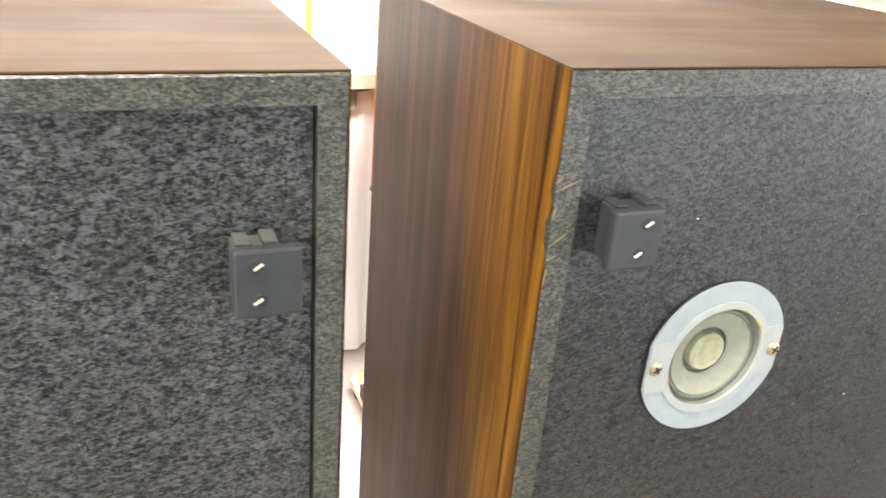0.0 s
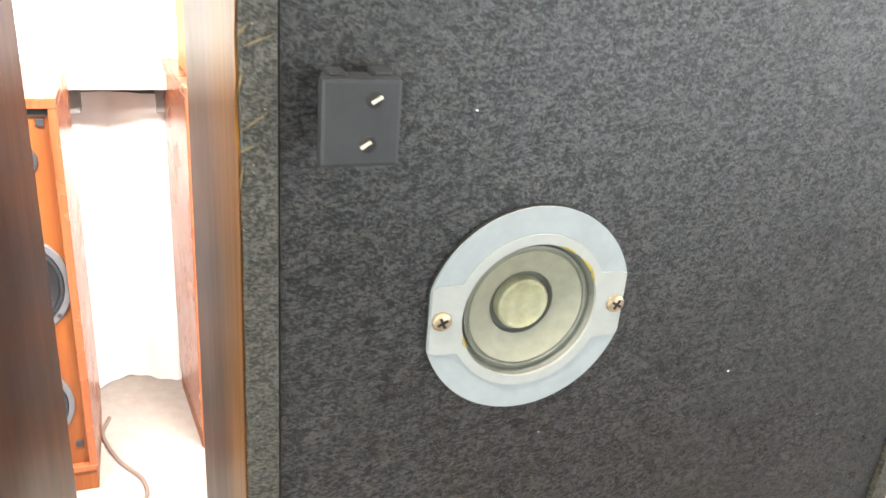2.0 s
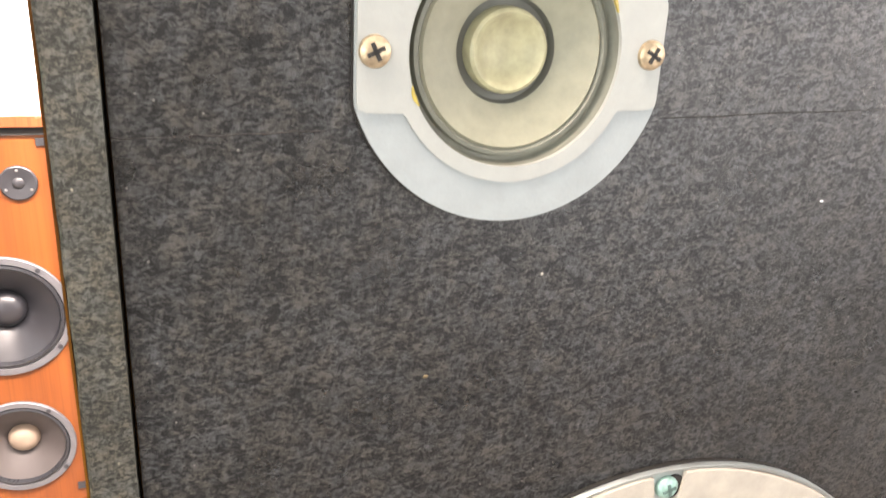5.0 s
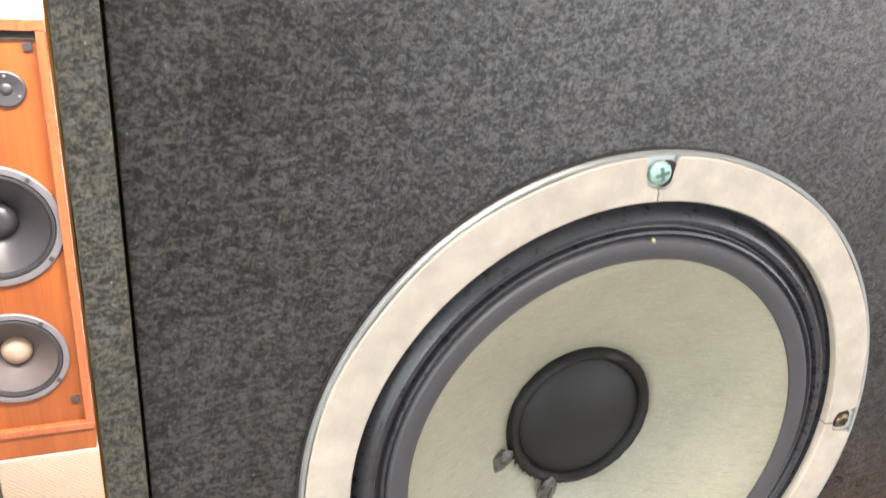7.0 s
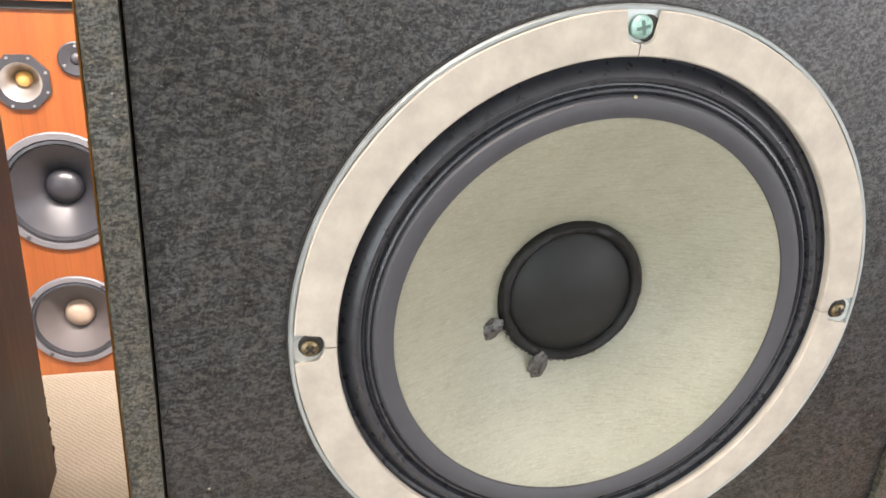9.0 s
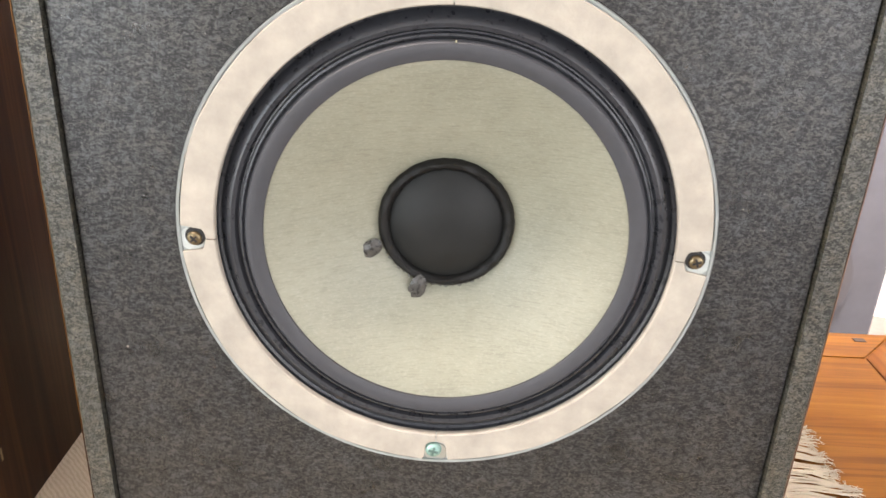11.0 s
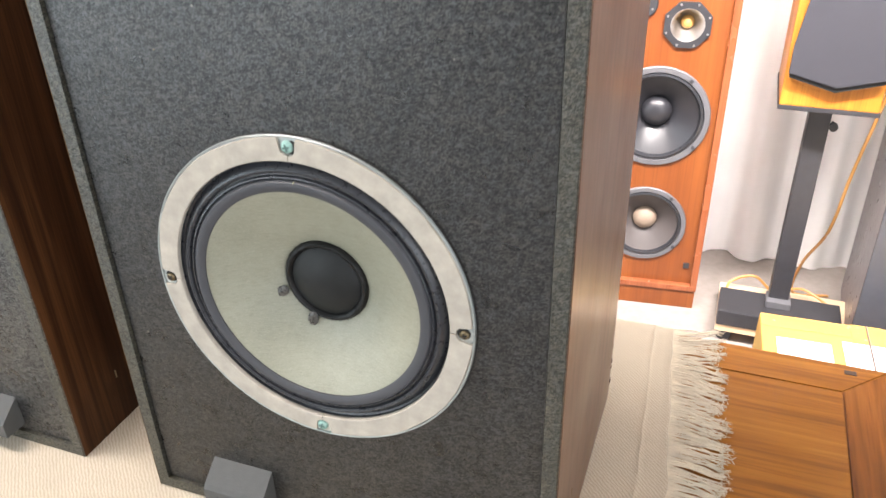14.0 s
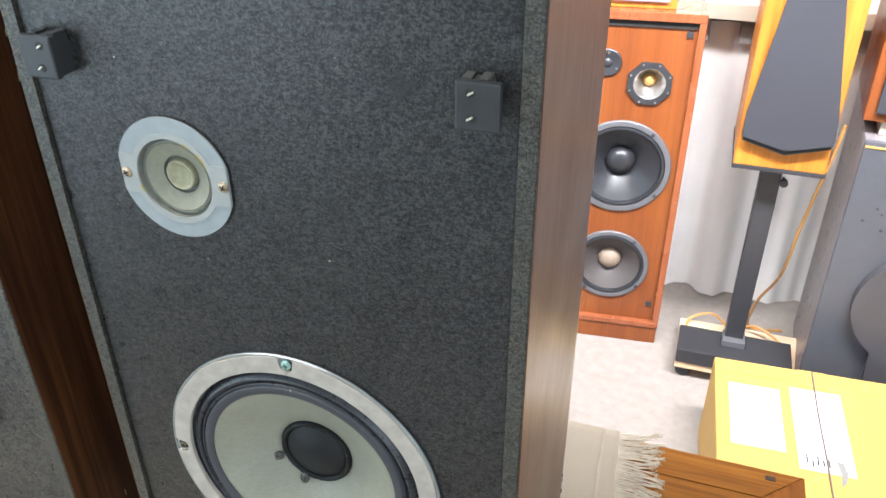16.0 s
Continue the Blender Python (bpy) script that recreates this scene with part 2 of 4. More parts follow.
def cone_paper():
    c = Mat("cone_paper", 0.44, spec=0.5)
    soft = c.noise(22, 5, 0.65)
    level = c.noise(1.0, 3, 0.65, c.mapped((150, 150, 1500), (0, 2, 0)))
    fibre = c.noise(1.0, 3, 0.7, c.mapped((620, 620, 1400), (0, 6, 0)))
    blot = c.noise(60, 4, 0.7)
    col = c.ramp(soft, (0.3, (0.218, 0.213, 0.158)), (0.7, (0.268, 0.262, 0.197)))
    col = c.mix(c.grey(blot, 0.5, 0.75, 0.0, 0.25), col, (0.165, 0.152, 0.110))
    col = c.mix(c.grey(level, 0.47, 0.66, 0.0, 0.42), col, (0.160, 0.150, 0.106))
    c.colour(c.mix(c.grey(fibre, 0.50, 0.68, 0.0, 0.38), col, (0.35, 0.34, 0.27)))
    return c.bump(c.mix(0.4, level, fibre), 0.32, 0.0005).m


M_CONE = cone_paper()


def woven(name, a, b, sx, sy, rough=0.9, depth=0.6):
    c = Mat(name, rough, spec=0.15)
    v = c.mix(0.0011, c.co, c.node("ShaderNodeTexNoise", Vector=c.co, Scale=120.0).outputs[1], "LINEAR_LIGHT")
    w1 = c.node("ShaderNodeTexWave", Vector=v, Scale=sx, Distortion=2.2, Detail=2.0)
    w2 = c.node("ShaderNodeTexWave", Vector=v, Scale=sy, Distortion=2.6, Detail=3.0)
    w2.bands_direction = "DIAGONAL"
    grain = c.noise(420, 3, 0.7)
    mix = c.mix(0.4, c.mix(0.55, w1.outputs[0], w2.outputs[0]), grain)
    blot = c.noise(14, 5, 0.65)
    col = c.ramp(mix, (0.28, a), (0.62, b))
    c.colour(c.mix(c.grey(blot, 0.35, 0.75, 0.0, 0.3), col, tuple(x * 0.72 for x in a)))
    return c.bump(mix, depth, 0.0012).m


M_CLOTH = woven("woven_runner", (0.42, 0.358, 0.275), (0.58, 0.505, 0.40), 300, 165, 0.9, 0.45)
M_FRINGE = plain("cotton_fringe", (0.66, 0.575, 0.45), 0.9, 0.0, 0.15, 70, 0.4, 1500, 0.1).m
M_TABLE = wood("table_oak", (0.19, 0.064, 0.007), (0.31, 0.112, 0.010), (0.40, 0.158, 0.016), 0, 0.46, 120, 24, 0.15, 0.6).m
M_TABLE_Y = wood("table_oak_cross", (0.10, 0.029, 0.0035), (0.22, 0.070, 0.007), (0.31, 0.108, 0.012), 1, 0.48, 85, 24, 0.15, 0.6).m
M_PEG = plain("table_peg", (0.05, 0.018, 0.008), 0.5).m
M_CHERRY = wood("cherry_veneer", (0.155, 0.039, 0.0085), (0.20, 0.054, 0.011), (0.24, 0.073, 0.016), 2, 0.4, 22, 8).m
# Lit copy of the cherry: light on sides, tops and ledges is in the colour.
M_CHERRY_LIT = wood("lit_cherry_veneer", (0.20, 0.056, 0.022), (0.26, 0.078, 0.031), (0.31, 0.10, 0.043), 2, 0.24, 30, 8).m
M_OAK = wood("honey_oak", (0.36, 0.115, 0.012), (0.47, 0.165, 0.018), (0.56, 0.225, 0.03), 2, 0.4, 40, 10).m
M_GRILLE = plain("grille_fabric", (0.042, 0.042, 0.050), 0.9, 0.0, 0.06, 20, 0.5, 1800, 0.2).m
M_GRILLE_L = plain("pale_grille_fabric", (0.24, 0.22, 0.27), 0.9, 0.0, 0.05, 20, 0.5, 1800, 0.2).m
M_BLACKMETAL = plain("black_steel", (0.028, 0.028, 0.032), 0.42, 0.0, 0.15, 60, 0.1).m
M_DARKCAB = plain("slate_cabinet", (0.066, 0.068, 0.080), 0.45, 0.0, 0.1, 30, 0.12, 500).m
M_COVER = plain("slate_cover", (0.055, 0.053, 0.060), 0.5, 0.0, 0.08, 30, 0.05).m
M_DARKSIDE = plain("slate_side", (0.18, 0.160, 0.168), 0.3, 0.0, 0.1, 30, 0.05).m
M_WCONE = plain("grey_woofer_cone", (0.022, 0.022, 0.026), 0.34, 0.0, 0.08, 40).m
M_WRING = plain("grey_woofer_ring", (0.13, 0.13, 0.14), 0.45, 0.3, 0.08, 60).m
M_MIDCONE = plain("mid_cone", (0.062, 0.052, 0.050), 0.6, 0.0, 0.08, 40).m
M_MIDCAP = plain("mid_cap", (0.24, 0.18, 0.135), 0.6).m
M_GOLD = plain("amber_dome", (0.62, 0.34, 0.10), 0.3, 0.3).m
M_CHROME = plain("horn_metal", (0.34, 0.33, 0.32), 0.40, 0.9).m
# Black for painted shade in cabinets and slots, and for a grille frame.
M_SHADOWGAP = plain("recess_shade_and_frame_black", (0.015, 0.014, 0.013), 0.8).m
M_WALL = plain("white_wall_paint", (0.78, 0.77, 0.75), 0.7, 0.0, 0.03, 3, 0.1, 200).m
# Unseen walls: darker than the north wall to cut bounced fill light.
M_WALL_LOW_BOUNCE = plain("low_bounce_wall", (0.50, 0.47, 0.43), 0.7, 0.0, 0.05, 3, 0.1, 200).m
M_CURTAIN = plain("white_curtain", (0.84, 0.82, 0.80), 0.85, 0.0, 0.04, 8, 0.3, 900, 0.2).m
M_SHELF = plain("shelf_laminate", (0.44, 0.40, 0.32), 0.5, 0.0, 0.06, 12).m
M_BEAM = plain("grey_bracket", (0.22, 0.21, 0.20), 0.5).m
M_CARPET = plain("beige_carpet", (0.29, 0.257, 0.233), 0.95, 0.0, 0.12, 34, 0.9, 420, 0.1).m
M_CARD = plain("box_cardboard", (0.50, 0.31, 0.075), 0.6, 0.0, 0.06, 12, 0.1, 300).m
M_PAPER = plain("label_paper", (0.85, 0.85, 0.84), 0.5, 0.0, 0.02, 40).m
M_TAPE = plain("packing_tape", (0.54, 0.34, 0.085), 0.22, 0.0, 0.05, 30).m
M_INK = plain("printed_ink", (0.03, 0.03, 0.035), 0.6).m
M_CABLE = plain("amber_cable", (0.50, 0.25, 0.07), 0.4, 0.0, 0.1, 60).m
M_CABLE_D = plain("grey_cable", (0.16, 0.12, 0.10), 0.5, 0.0, 0.1, 60).m
M_BOARD = wood("pine_board", (0.62, 0.42, 0.25), (0.70, 0.50, 0.32), (0.78, 0.60, 0.42), 0, 0.35, 40, 12).m
M_LAMP = Mat("lamp_diffuser", 0.6)
M_LAMP.colour((0.8, 0.8, 0.78))
M_LAMP.b.inputs["Emission Color"].default_value = (1, 0.95, 0.86, 1)
M_LAMP.b.inputs["Emission Strength"].default_value = 6.0
M_LAMP = M_LAMP.m
M_FRAME = plain("window_frame_paint", (0.6, 0.6, 0.6), 0.4).m


# ---------------------------------------------------------------- mesh tools
def part(name, bm, material, parent=None, label="", smooth=False, kind=""):
    me = bpy.data.meshes.new(name)
    bmesh.ops.recalc_face_normals(bm, faces=bm.faces)
    bm.to_mesh(me)
    bm.free()
    for m in material if isinstance(material, (list, tuple)) else [material]:
        me.materials.append(m)
    if smooth:
        me.shade_smooth()
        me.set_sharp_from_angle(angle=radians(38))
    ob = new(name, me)
    if parent:
        ob.parent = parent
    return tagged(ob, label=label, kind=kind)


def thing(name, label, category, at=(0, 0, 0), turn=0, group=""):
    ob = new(name)
    ob.matrix_basis = pose(*at, 0, 0, turn)
    return tagged(ob, label=label, category=category, group=group)


def box(x0, x1, y0, y1, z0, z1, bevel=0.0, bm=None, mat=0):
    bm = bm or bmesh.new()
    made = bmesh.ops.create_cube(bm, size=1.0)["verts"]
    for v in made:
        v.co = (x0 + (v.co.x + 0.5) * (x1 - x0), y0 + (v.co.y + 0.5) * (y1 - y0), z0 + (v.co.z + 0.5) * (z1 - z0))
    for f in {f for v in made for f in v.link_faces}:
        f.material_index = mat
    if bevel:
        edges = list({e for v in made for e in v.link_edges})
        bmesh.ops.bevel(bm, geom=edges, offset=bevel, segments=2, profile=0.6, affect="EDGES")
    return bm


def lathe(cx, cz, profile, n=72, bm=None, mat=0):
    """A body of revolution round a line along y through (cx, cz); profile is (radius, y) outward to inward."""
    bm = bm or bmesh.new()
    rings = []
    for r, y in profile:
        if r < 1e-6:
            rings.append([bm.verts.new((cx, y, cz))])
        else:
            rings.append([bm.verts.new((cx + r * math.cos(2 * math.pi * i / n), y, cz + r * math.sin(2 * math.pi * i / n))) for i in range(n)])
    for a, b in zip(rings, rings[1:]):
        for i in range(n):
            k = (i + 1) % n
            if len(a) == 1:
                f = bm.faces.new((a[0], b[i], b[k]))
            elif len(b) == 1:
                f = bm.faces.new((a[i], a[k], b[0]))
            else:
                f = bm.faces.new((a[i], a[k], b[k], b[i]))
            f.material_index = mat
    return bm


def holed(x0, x1, z0, z1, y0, y1, holes, n=64):
    """An upright board with round holes through it."""
    bm = bmesh.new()
    loops = [[(x0, z0), (x1, z0), (x1, z1), (x0, z1)]]
    for cx, cz, r in holes:
        loops.append([(cx + r * math.cos(2 * math.pi * i / n), cz + r * math.sin(2 * math.pi * i / n)) for i in range(n)])
    edges = []
    for lp in loops:
        vs = [bm.verts.new((x, y0, z)) for x, z in lp]
        edges += [bm.edges.new((a, b)) for a, b in zip(vs, vs[1:] + vs[:1])]
    faces = [g for g in bmesh.ops.triangle_fill(bm, use_beauty=True, edges=edges)["geom"] if isinstance(g, bmesh.types.BMFace)]
    out = bmesh.ops.extrude_face_region(bm, geom=faces)["geom"]
    for v in out:
        if isinstance(v, bmesh.types.BMVert):
            v.co.y = y1
    return bm


def prism(outline, y0, y1, bevel=0.0):
    """A flat piece with the outline [(x, z)...], from y0 (front) to y1."""
    bm = bmesh.new()
    a = [bm.verts.new((x, y0, z)) for x, z in outline]
    b = [bm.verts.new((x, y1, z)) for x, z in outline]
    front = bm.faces.new(a)
    bm.faces.new(b[::-1])
    for i in range(len(a)):
        k = (i + 1) % len(a)
        bm.faces.new((a[i], b[i], b[k], a[k]))
    if bevel:
        bmesh.ops.bevel(bm, geom=list(front.edges), offset=bevel, segments=2, profile=0.6, affect="EDGES")
    return bm


def ring_piece(cx, cz, inner, outer, y0, y1, a0, a1, n=40):
    """A piece of a flat ring between two angles (degrees); inner and outer may be functions of the angle."""
    bm = bmesh.new()
    rows = []
    full = abs(a1 - a0) >= 359.9
    for i in range(n if full else n + 1):
        a = a0 + (a1 - a0) * i / n
        c, s = math.cos(radians(a)), math.sin(radians(a))
        ri = inner(a) if callable(inner) else inner
        ro = outer(a) if callable(outer) else outer
        rows.append([bm.verts.new((cx + r * c, y, cz + r * s)) for r, y in ((ri, y1), (ri, y0), (ro, y0), (ro, y1))])
    pairs = list(zip(rows, rows[1:])) + ([(rows[-1], rows[0])] if full else [])
    for p, q in pairs:
        for k in range(4):
            bm.faces.new((p[k], p[(k + 1) % 4], q[(k + 1) % 4], q[k]))
    if not full:
        bm.faces.new(rows[0])
        bm.faces.new(rows[-1][::-1])
    return bm


def tube(points, r, sides=6, bm=None):
    bm = bm or bmesh.new()
    pts = [Vector(p) for p in points]
    rings = []
    for i, p in enumerate(pts):
        d = (pts[min(i + 1, len(pts) - 1)] - pts[max(i - 1, 0)]).normalized()
        u = d.cross(Vector((0, 0, 1)) if abs(d.z) < 0.9 else Vector((1, 0, 0))).normalized()
        v = d.cross(u)
        rr = r(i / (len(pts) - 1)) if callable(r) else r
        rings.append([bm.verts.new(p + rr * (u * math.cos(2 * math.pi * k / sides) + v * math.sin(2 * math.pi * k / sides))) for k in range(sides)])
    for a, b in zip(rings, rings[1:]):
        for k in range(sides):
            bm.faces.new((a[k], a[(k + 1) % sides], b[(k + 1) % sides], b[k]))
    bm.faces.new(rings[0][::-1])
    bm.faces.new(rings[-1])
    return bm


def smooth_line(points, n=40):
    """A smooth curve through the points."""
    p = [Vector(q) for q in points]
    p = [2 * p[0] - p[1]] + p + [2 * p[-1] - p[-2]]
    out = []
    for i in range(1, len(p) - 2):
        for k in range(n):
            t = k / n
            a, b, c, d = p[i - 1:i + 3]
            out.append(0.5 * (2 * b + (c - a) * t + (2 * a - 5 * b + 4 * c - d) * t * t + (3 * b - a - 3 * c + d) * t ** 3))
    return out + [p[-2]]


def screw(name, cx, y, cz, r, material, parent, turn=20.0, label="", high=0.4):
    """A pan-head screw with a cross recess, its head towards -y."""
    bm = lathe(cx, cz, [(r, y + 0.001), (r, y), (r * 0.93, y - r * high * 0.55), (r * 0.7, y - r * high * 0.9), (r * 0.3, y - r * high), (0, y - r * high)], 24)
    for k in (0, 90):
        a = radians(turn + k)
        c, s = math.cos(a), math.sin(a)
        made = bmesh.ops.create_cube(bm, size=1.0)["verts"]
        for v in made:
            lx, lz = v.co.x * r * 1.15, v.co.z * r * 0.26
            v.co = (cx + lx * c - lz * s, y - r * high + v.co.y * r * 0.14, cz + lx * s + lz * c)
        for f in {f for v in made for f in v.link_faces}:
            f.material_index = 1
    return part(name, bm, [material, M_GREENSLOT if material == M_GREEN else M_SLOT], parent, label, True)


# ---------------------------------------------------------------- the bare two-way speaker
XL, XR, TOP, DEEP, EDGE, VENEER = -0.1612, 0.1690, 0.5918, 0.228, 0.0107, 0.0006
WX, WZ, TX, TZ = 0.0034, 0.2168, -0.0593, 0.4521


def rim_strip(p, q, inward, parent, seed):
    """One mitred strip of the worn front edge from p to q (x, z), its inner side towards inward; the outer edge is nicked."""
    rnd = random.Random(seed)
    bm = bmesh.new()
    n = 90
    rows = []
    d = (Vector(q) - Vector(p))
    length = d.length
    d.normalize()
    for i in range(n + 1):
        s = length * i / n
        bite = rnd.uniform(0, 0.00035)
        o = Vector(p) + d * s
        s_in = min(max(s, EDGE), length - EDGE)
        ii = Vector(p) + d * s_in + Vector(inward) * EDGE
        o += Vector(inward) * bite
        low = Vector(p) + d * s
        rows.append([bm.verts.new(v) for v in ((low.x, 0.010, low.y), (o.x, 0.0008, o.y), (o.x + inward[0] * 0.0008, 0.0, o.y + inward[1] * 0.0008),
                                              (ii.x, rnd.uniform(0, 0.0002), ii.y), (ii.x, 0.010, ii.y))])
    for a, b in zip(rows, rows[1:]):
        for k in range(5):
            bm.faces.new((a[k], a[(k + 1) % 5], b[(k + 1) % 5], b[k]))
    bm.faces.new(rows[0])
    bm.faces.new(rows[-1][::-1])
    return part("front_edge", bm, M_RIM, parent, "worn bare chipboard edge strip")


def two_way_speaker():
    sp = thing("bookshelf_speaker", "black-baffled walnut two-way speaker without its grille on a woven runner", "loudspeaker", group="pair of speakers on the table")
    t = 0.016
    # The right panel takes the walnut with its sheen painted in.
    for x0, x1, sheet, torn in ((XL, XL + t, XL + VENEER, True), (XR - t, XR, XR - VENEER, False)):
        bm = box(x0, x1, 0.010, DEEP, 0.0, TOP - 0.0008)
        outer = XL if torn else XR
        rows = []
        for i in range(151):
            z = (TOP - 0.0008) * i / 150
            y = 0.0010 + 0.0003 * noise.noise(Vector((z * 160, 3, outer * 40)))
            if torn:
                y += 0.0042 * max(0.0, math.sin((z - 0.514) / 0.024 * math.pi)) * (0.514 < z < 0.538) + 0.0028 * max(0.0, math.sin((z - 0.536) / 0.017 * math.pi)) * (0.536 < z < 0.553)
            rows.append([bm.verts.new(p) for p in ((outer, y, z), (outer, 0.010, z), (sheet, 0.010, z), (sheet, y, z))])
        for a, b in zip(rows, rows[1:]):
            for k in range(4):
                bm.faces.new((a[k], a[(k + 1) % 4], b[(k + 1) % 4], b[k]))
        bm.faces.new(rows[0])
        bm.faces.new(rows[-1][::-1])
        part("side_panel", bm, M_WALNUT if torn else M_WALNUT_SHEEN, sp, "dark walnut veneered side with a torn front edge" if torn else "walnut veneered side with pale sheen painted in")
    part("top_panel", box(XL, XR, 0.0010, DEEP, TOP - 0.0008, TOP, 0.0003, box(XL + t, XR - t, 0.010, DEEP, TOP - t, TOP - 0.0009)), M_WALNUT_TOP, sp, "lighter walnut veneered top")
    part("bottom_panel", box(XL + t, XR - t, 0.010, DEEP, 0.0003, t), M_WALNUT, sp)
    part("back_panel", box(XL + t, XR - t, DEEP - 0.014, DEEP - 0.002, t, TOP - t), M_BACK, sp)
    va, vb, vt = XL + VENEER, XR - VENEER, TOP - 0.0009
    rim_strip((va, 0.0), (va, vt), (1, 0), sp, 1)
    rim_strip((vb, 0.0), (vb, vt), (-1, 0), sp, 2)
    rim_strip((va, vt), (vb, vt), (0, -1), sp, 3)
    rim_strip((va, 0.0), (vb, 0.0), (0, 1), sp, 4)
    for (x0, z0), (x1, z1), wd in (((XL + 0.0004, 0.5445), (XL + 0.0105, 0.5487), 0.0006), ((XL + 0.0002, 0.5478), (XL + 0.0030, 0.5510), 0.0009), ((XL + 0.0008, 0.5213), (XL + 0.0085, 0.5268), 0.0007),
                                   ((XL + 0.0003, 0.5150), (XL + 0.0045, 0.5171), 0.0006), ((XL + 0.0003, 0.5325), (XL + 0.0016, 0.5385), 0.0006), ((XL + 0.0003, 0.5040), (XL + 0.0012, 0.5110), 0.0005)):
        d = Vector((x1 - x0, z1 - z0)).normalized()
        side = Vector((-d.y, d.x)) * wd * 0.6
        mid = Vector((x0 + x1, z0 + z1)) / 2
        part("splinter", prism([(x0, z0), tuple(mid - side * 0.9), (x1, z1), tuple(mid + side)], -0.00025, 0.0006), M_SPLINTER, sp, "bare golden splinter on the chipped edge")
    g = 0.0009
    part("baffle", holed(va + EDGE + g, vb - EDGE - g, EDGE + g, vt - EDGE - g, 0.003, 0.018, [(WX, WZ, 0.1), (TX, TZ, 0.0285)]), M_BAFFLE, sp,
         "black-painted particle board front")
    # Black sheet inside the cabinet gives the shade behind gaps and holes.
    part("baffle_back_shade", box(XL + t, XR - t, 0.060, 0.064, t, TOP - t), M_SHADOWGAP, sp)

    for x0, x1, za, zb in ((-0.149, -0.104, 0.4335, 0.4345), (-0.016, 0.098, 0.4362, 0.4385)):
        bm = bmesh.new()
        tube([(x0 + (x1 - x0) * i / 14, 0.0031, za + (zb - za) * i / 14 + 0.0005 * noise.noise(Vector((i * 0.7, x0 * 50, 0)))) for i in range(15)], 0.00025, 4, bm)
        part("scratch", bm, M_SLOT, sp, "long dark scratch")

    for fx, fz, fs, tone in ((-0.0780, 0.3690, 0.0011, M_SPLINTER), (-0.0870, 0.5260, 0.0006, M_PAPER), (0.0420, 0.4110, 0.0008, M_PAPER)):
        fs *= 0.7
        part("paint_fleck", prism([(fx - fs, fz - 0.3 * fs), (fx + 0.6 * fs, fz - 0.45 * fs), (fx + fs, fz + 0.35 * fs), (fx - 0.4 * fs, fz + 0.5 * fs)], 0.0027, 0.0031), tone, sp, "tiny pale fleck")

    # woofer
    ro, ri, rs = 0.1108, 0.0948, 0.1038
    wf = part("woofer", lathe(WX, WZ, [(ri + 0.0008, 0.020), (ri + 0.0008, 0.0018), (ri + 0.002, 0.0015), (ro - 0.0016, 0.0015), (ro - 0.0014, 0.0004), (ro - 0.0004, 0.0002), (ro, 0.0008), (ro, 0.0032), (0.0995, 0.004), (0.0990, 0.020)], 128), M_STEEL, sp,
              "pressed steel woofer basket", True)
    # Added black ring: the dark edge and shade round the basket, as colour.
    part("edge_shade", lathe(WX, WZ, [(ro - 0.004, 0.0018), (ro + 0.0005, 0.0018), (ro + 0.0006, 0.0032), (ro - 0.004, 0.0034)], 128), M_SLOT, wf, "dark ring for the shaded basket edge")
    slots = [90.5, 181.5, 270.0, 358.5]
    for i, a in enumerate(slots):
        b = slots[(i + 1) % 4] + (360 if i == 3 else 0)
        half = 2.9

        # the ring segment, with a notch for the screw cut into each of its ends
        bm = bmesh.new()
        n = 64
        rows = []
        for k in range(n + 1):
            u = k / n
            w = a + 0.14 + (b - a - 0.28) * (u - 0.130 * math.sin(2 * math.pi * u))
            off = min(w - a, b - w)
            out = ro - 0.0018
            if off < half:
                out = rs - 0.0015 - 0.0035 * (1 - (off / half) ** 2) ** 0.5
            c, s = math.cos(radians(w)), math.sin(radians(w))
            wob = 0.00025 * math.sin(w * 0.21 + i)
            rows.append([bm.verts.new((WX + r * c, y, WZ + r * s)) for r, y in ((ri, 0.0030), (ri, 0.0001), (ri + 0.0005, -0.0004), (out + wob - 0.0004, -0.0003), (out + wob, 0.0002), (out + wob, 0.0017))])
        for p, q in zip(rows, rows[1:]):
            for k in range(6):
                bm.faces.new((p[k], p[(k + 1) % 6], q[(k + 1) % 6], q[k]))
        bm.faces.new(rows[0])
        bm.faces.new(rows[-1][::-1])
        part("gasket_segment", bm, M_GASKET, wf, "tan pressed-board gasket segment", True)
        c, s = math.cos(radians(a)), math.sin(radians(a))
        look_at = (M_GREEN, M_BRASS, M_GREEN, M_BRASS)[i]
        if i:
            part("screw_tab", lathe(WX + (rs + 0.0012) * c, WZ + (rs + 0.0012) * s - 0.0006, [(0.0052, 0.0016), (0.0051, 0.0012), (0, 0.0012)], 28), M_ZINC, wf, "bright zinc tab under the screw")
        if i != 2:
            part("screw_well", lathe(WX + (rs - 0.0004) * c + 0.0026 * (i == 0), WZ + (rs - 0.0004) * s + 0.0008 * (i % 2), [(0.0043, 0.0016), (0.0042, 0.0010), (0.0036, 0.0009), (0, 0.0009)], 28), M_SLOT, wf, "dark recess under the screw")
        screw("woofer_screw", WX + rs * c - 0.001 * (i == 2), 0.0012, WZ + rs * s, 0.0039 if i % 2 == 0 else 0.0032, look_at, wf, 15 + 31 * i, ("green corroded screw", "dark brass screw")[i % 2], 0.55)
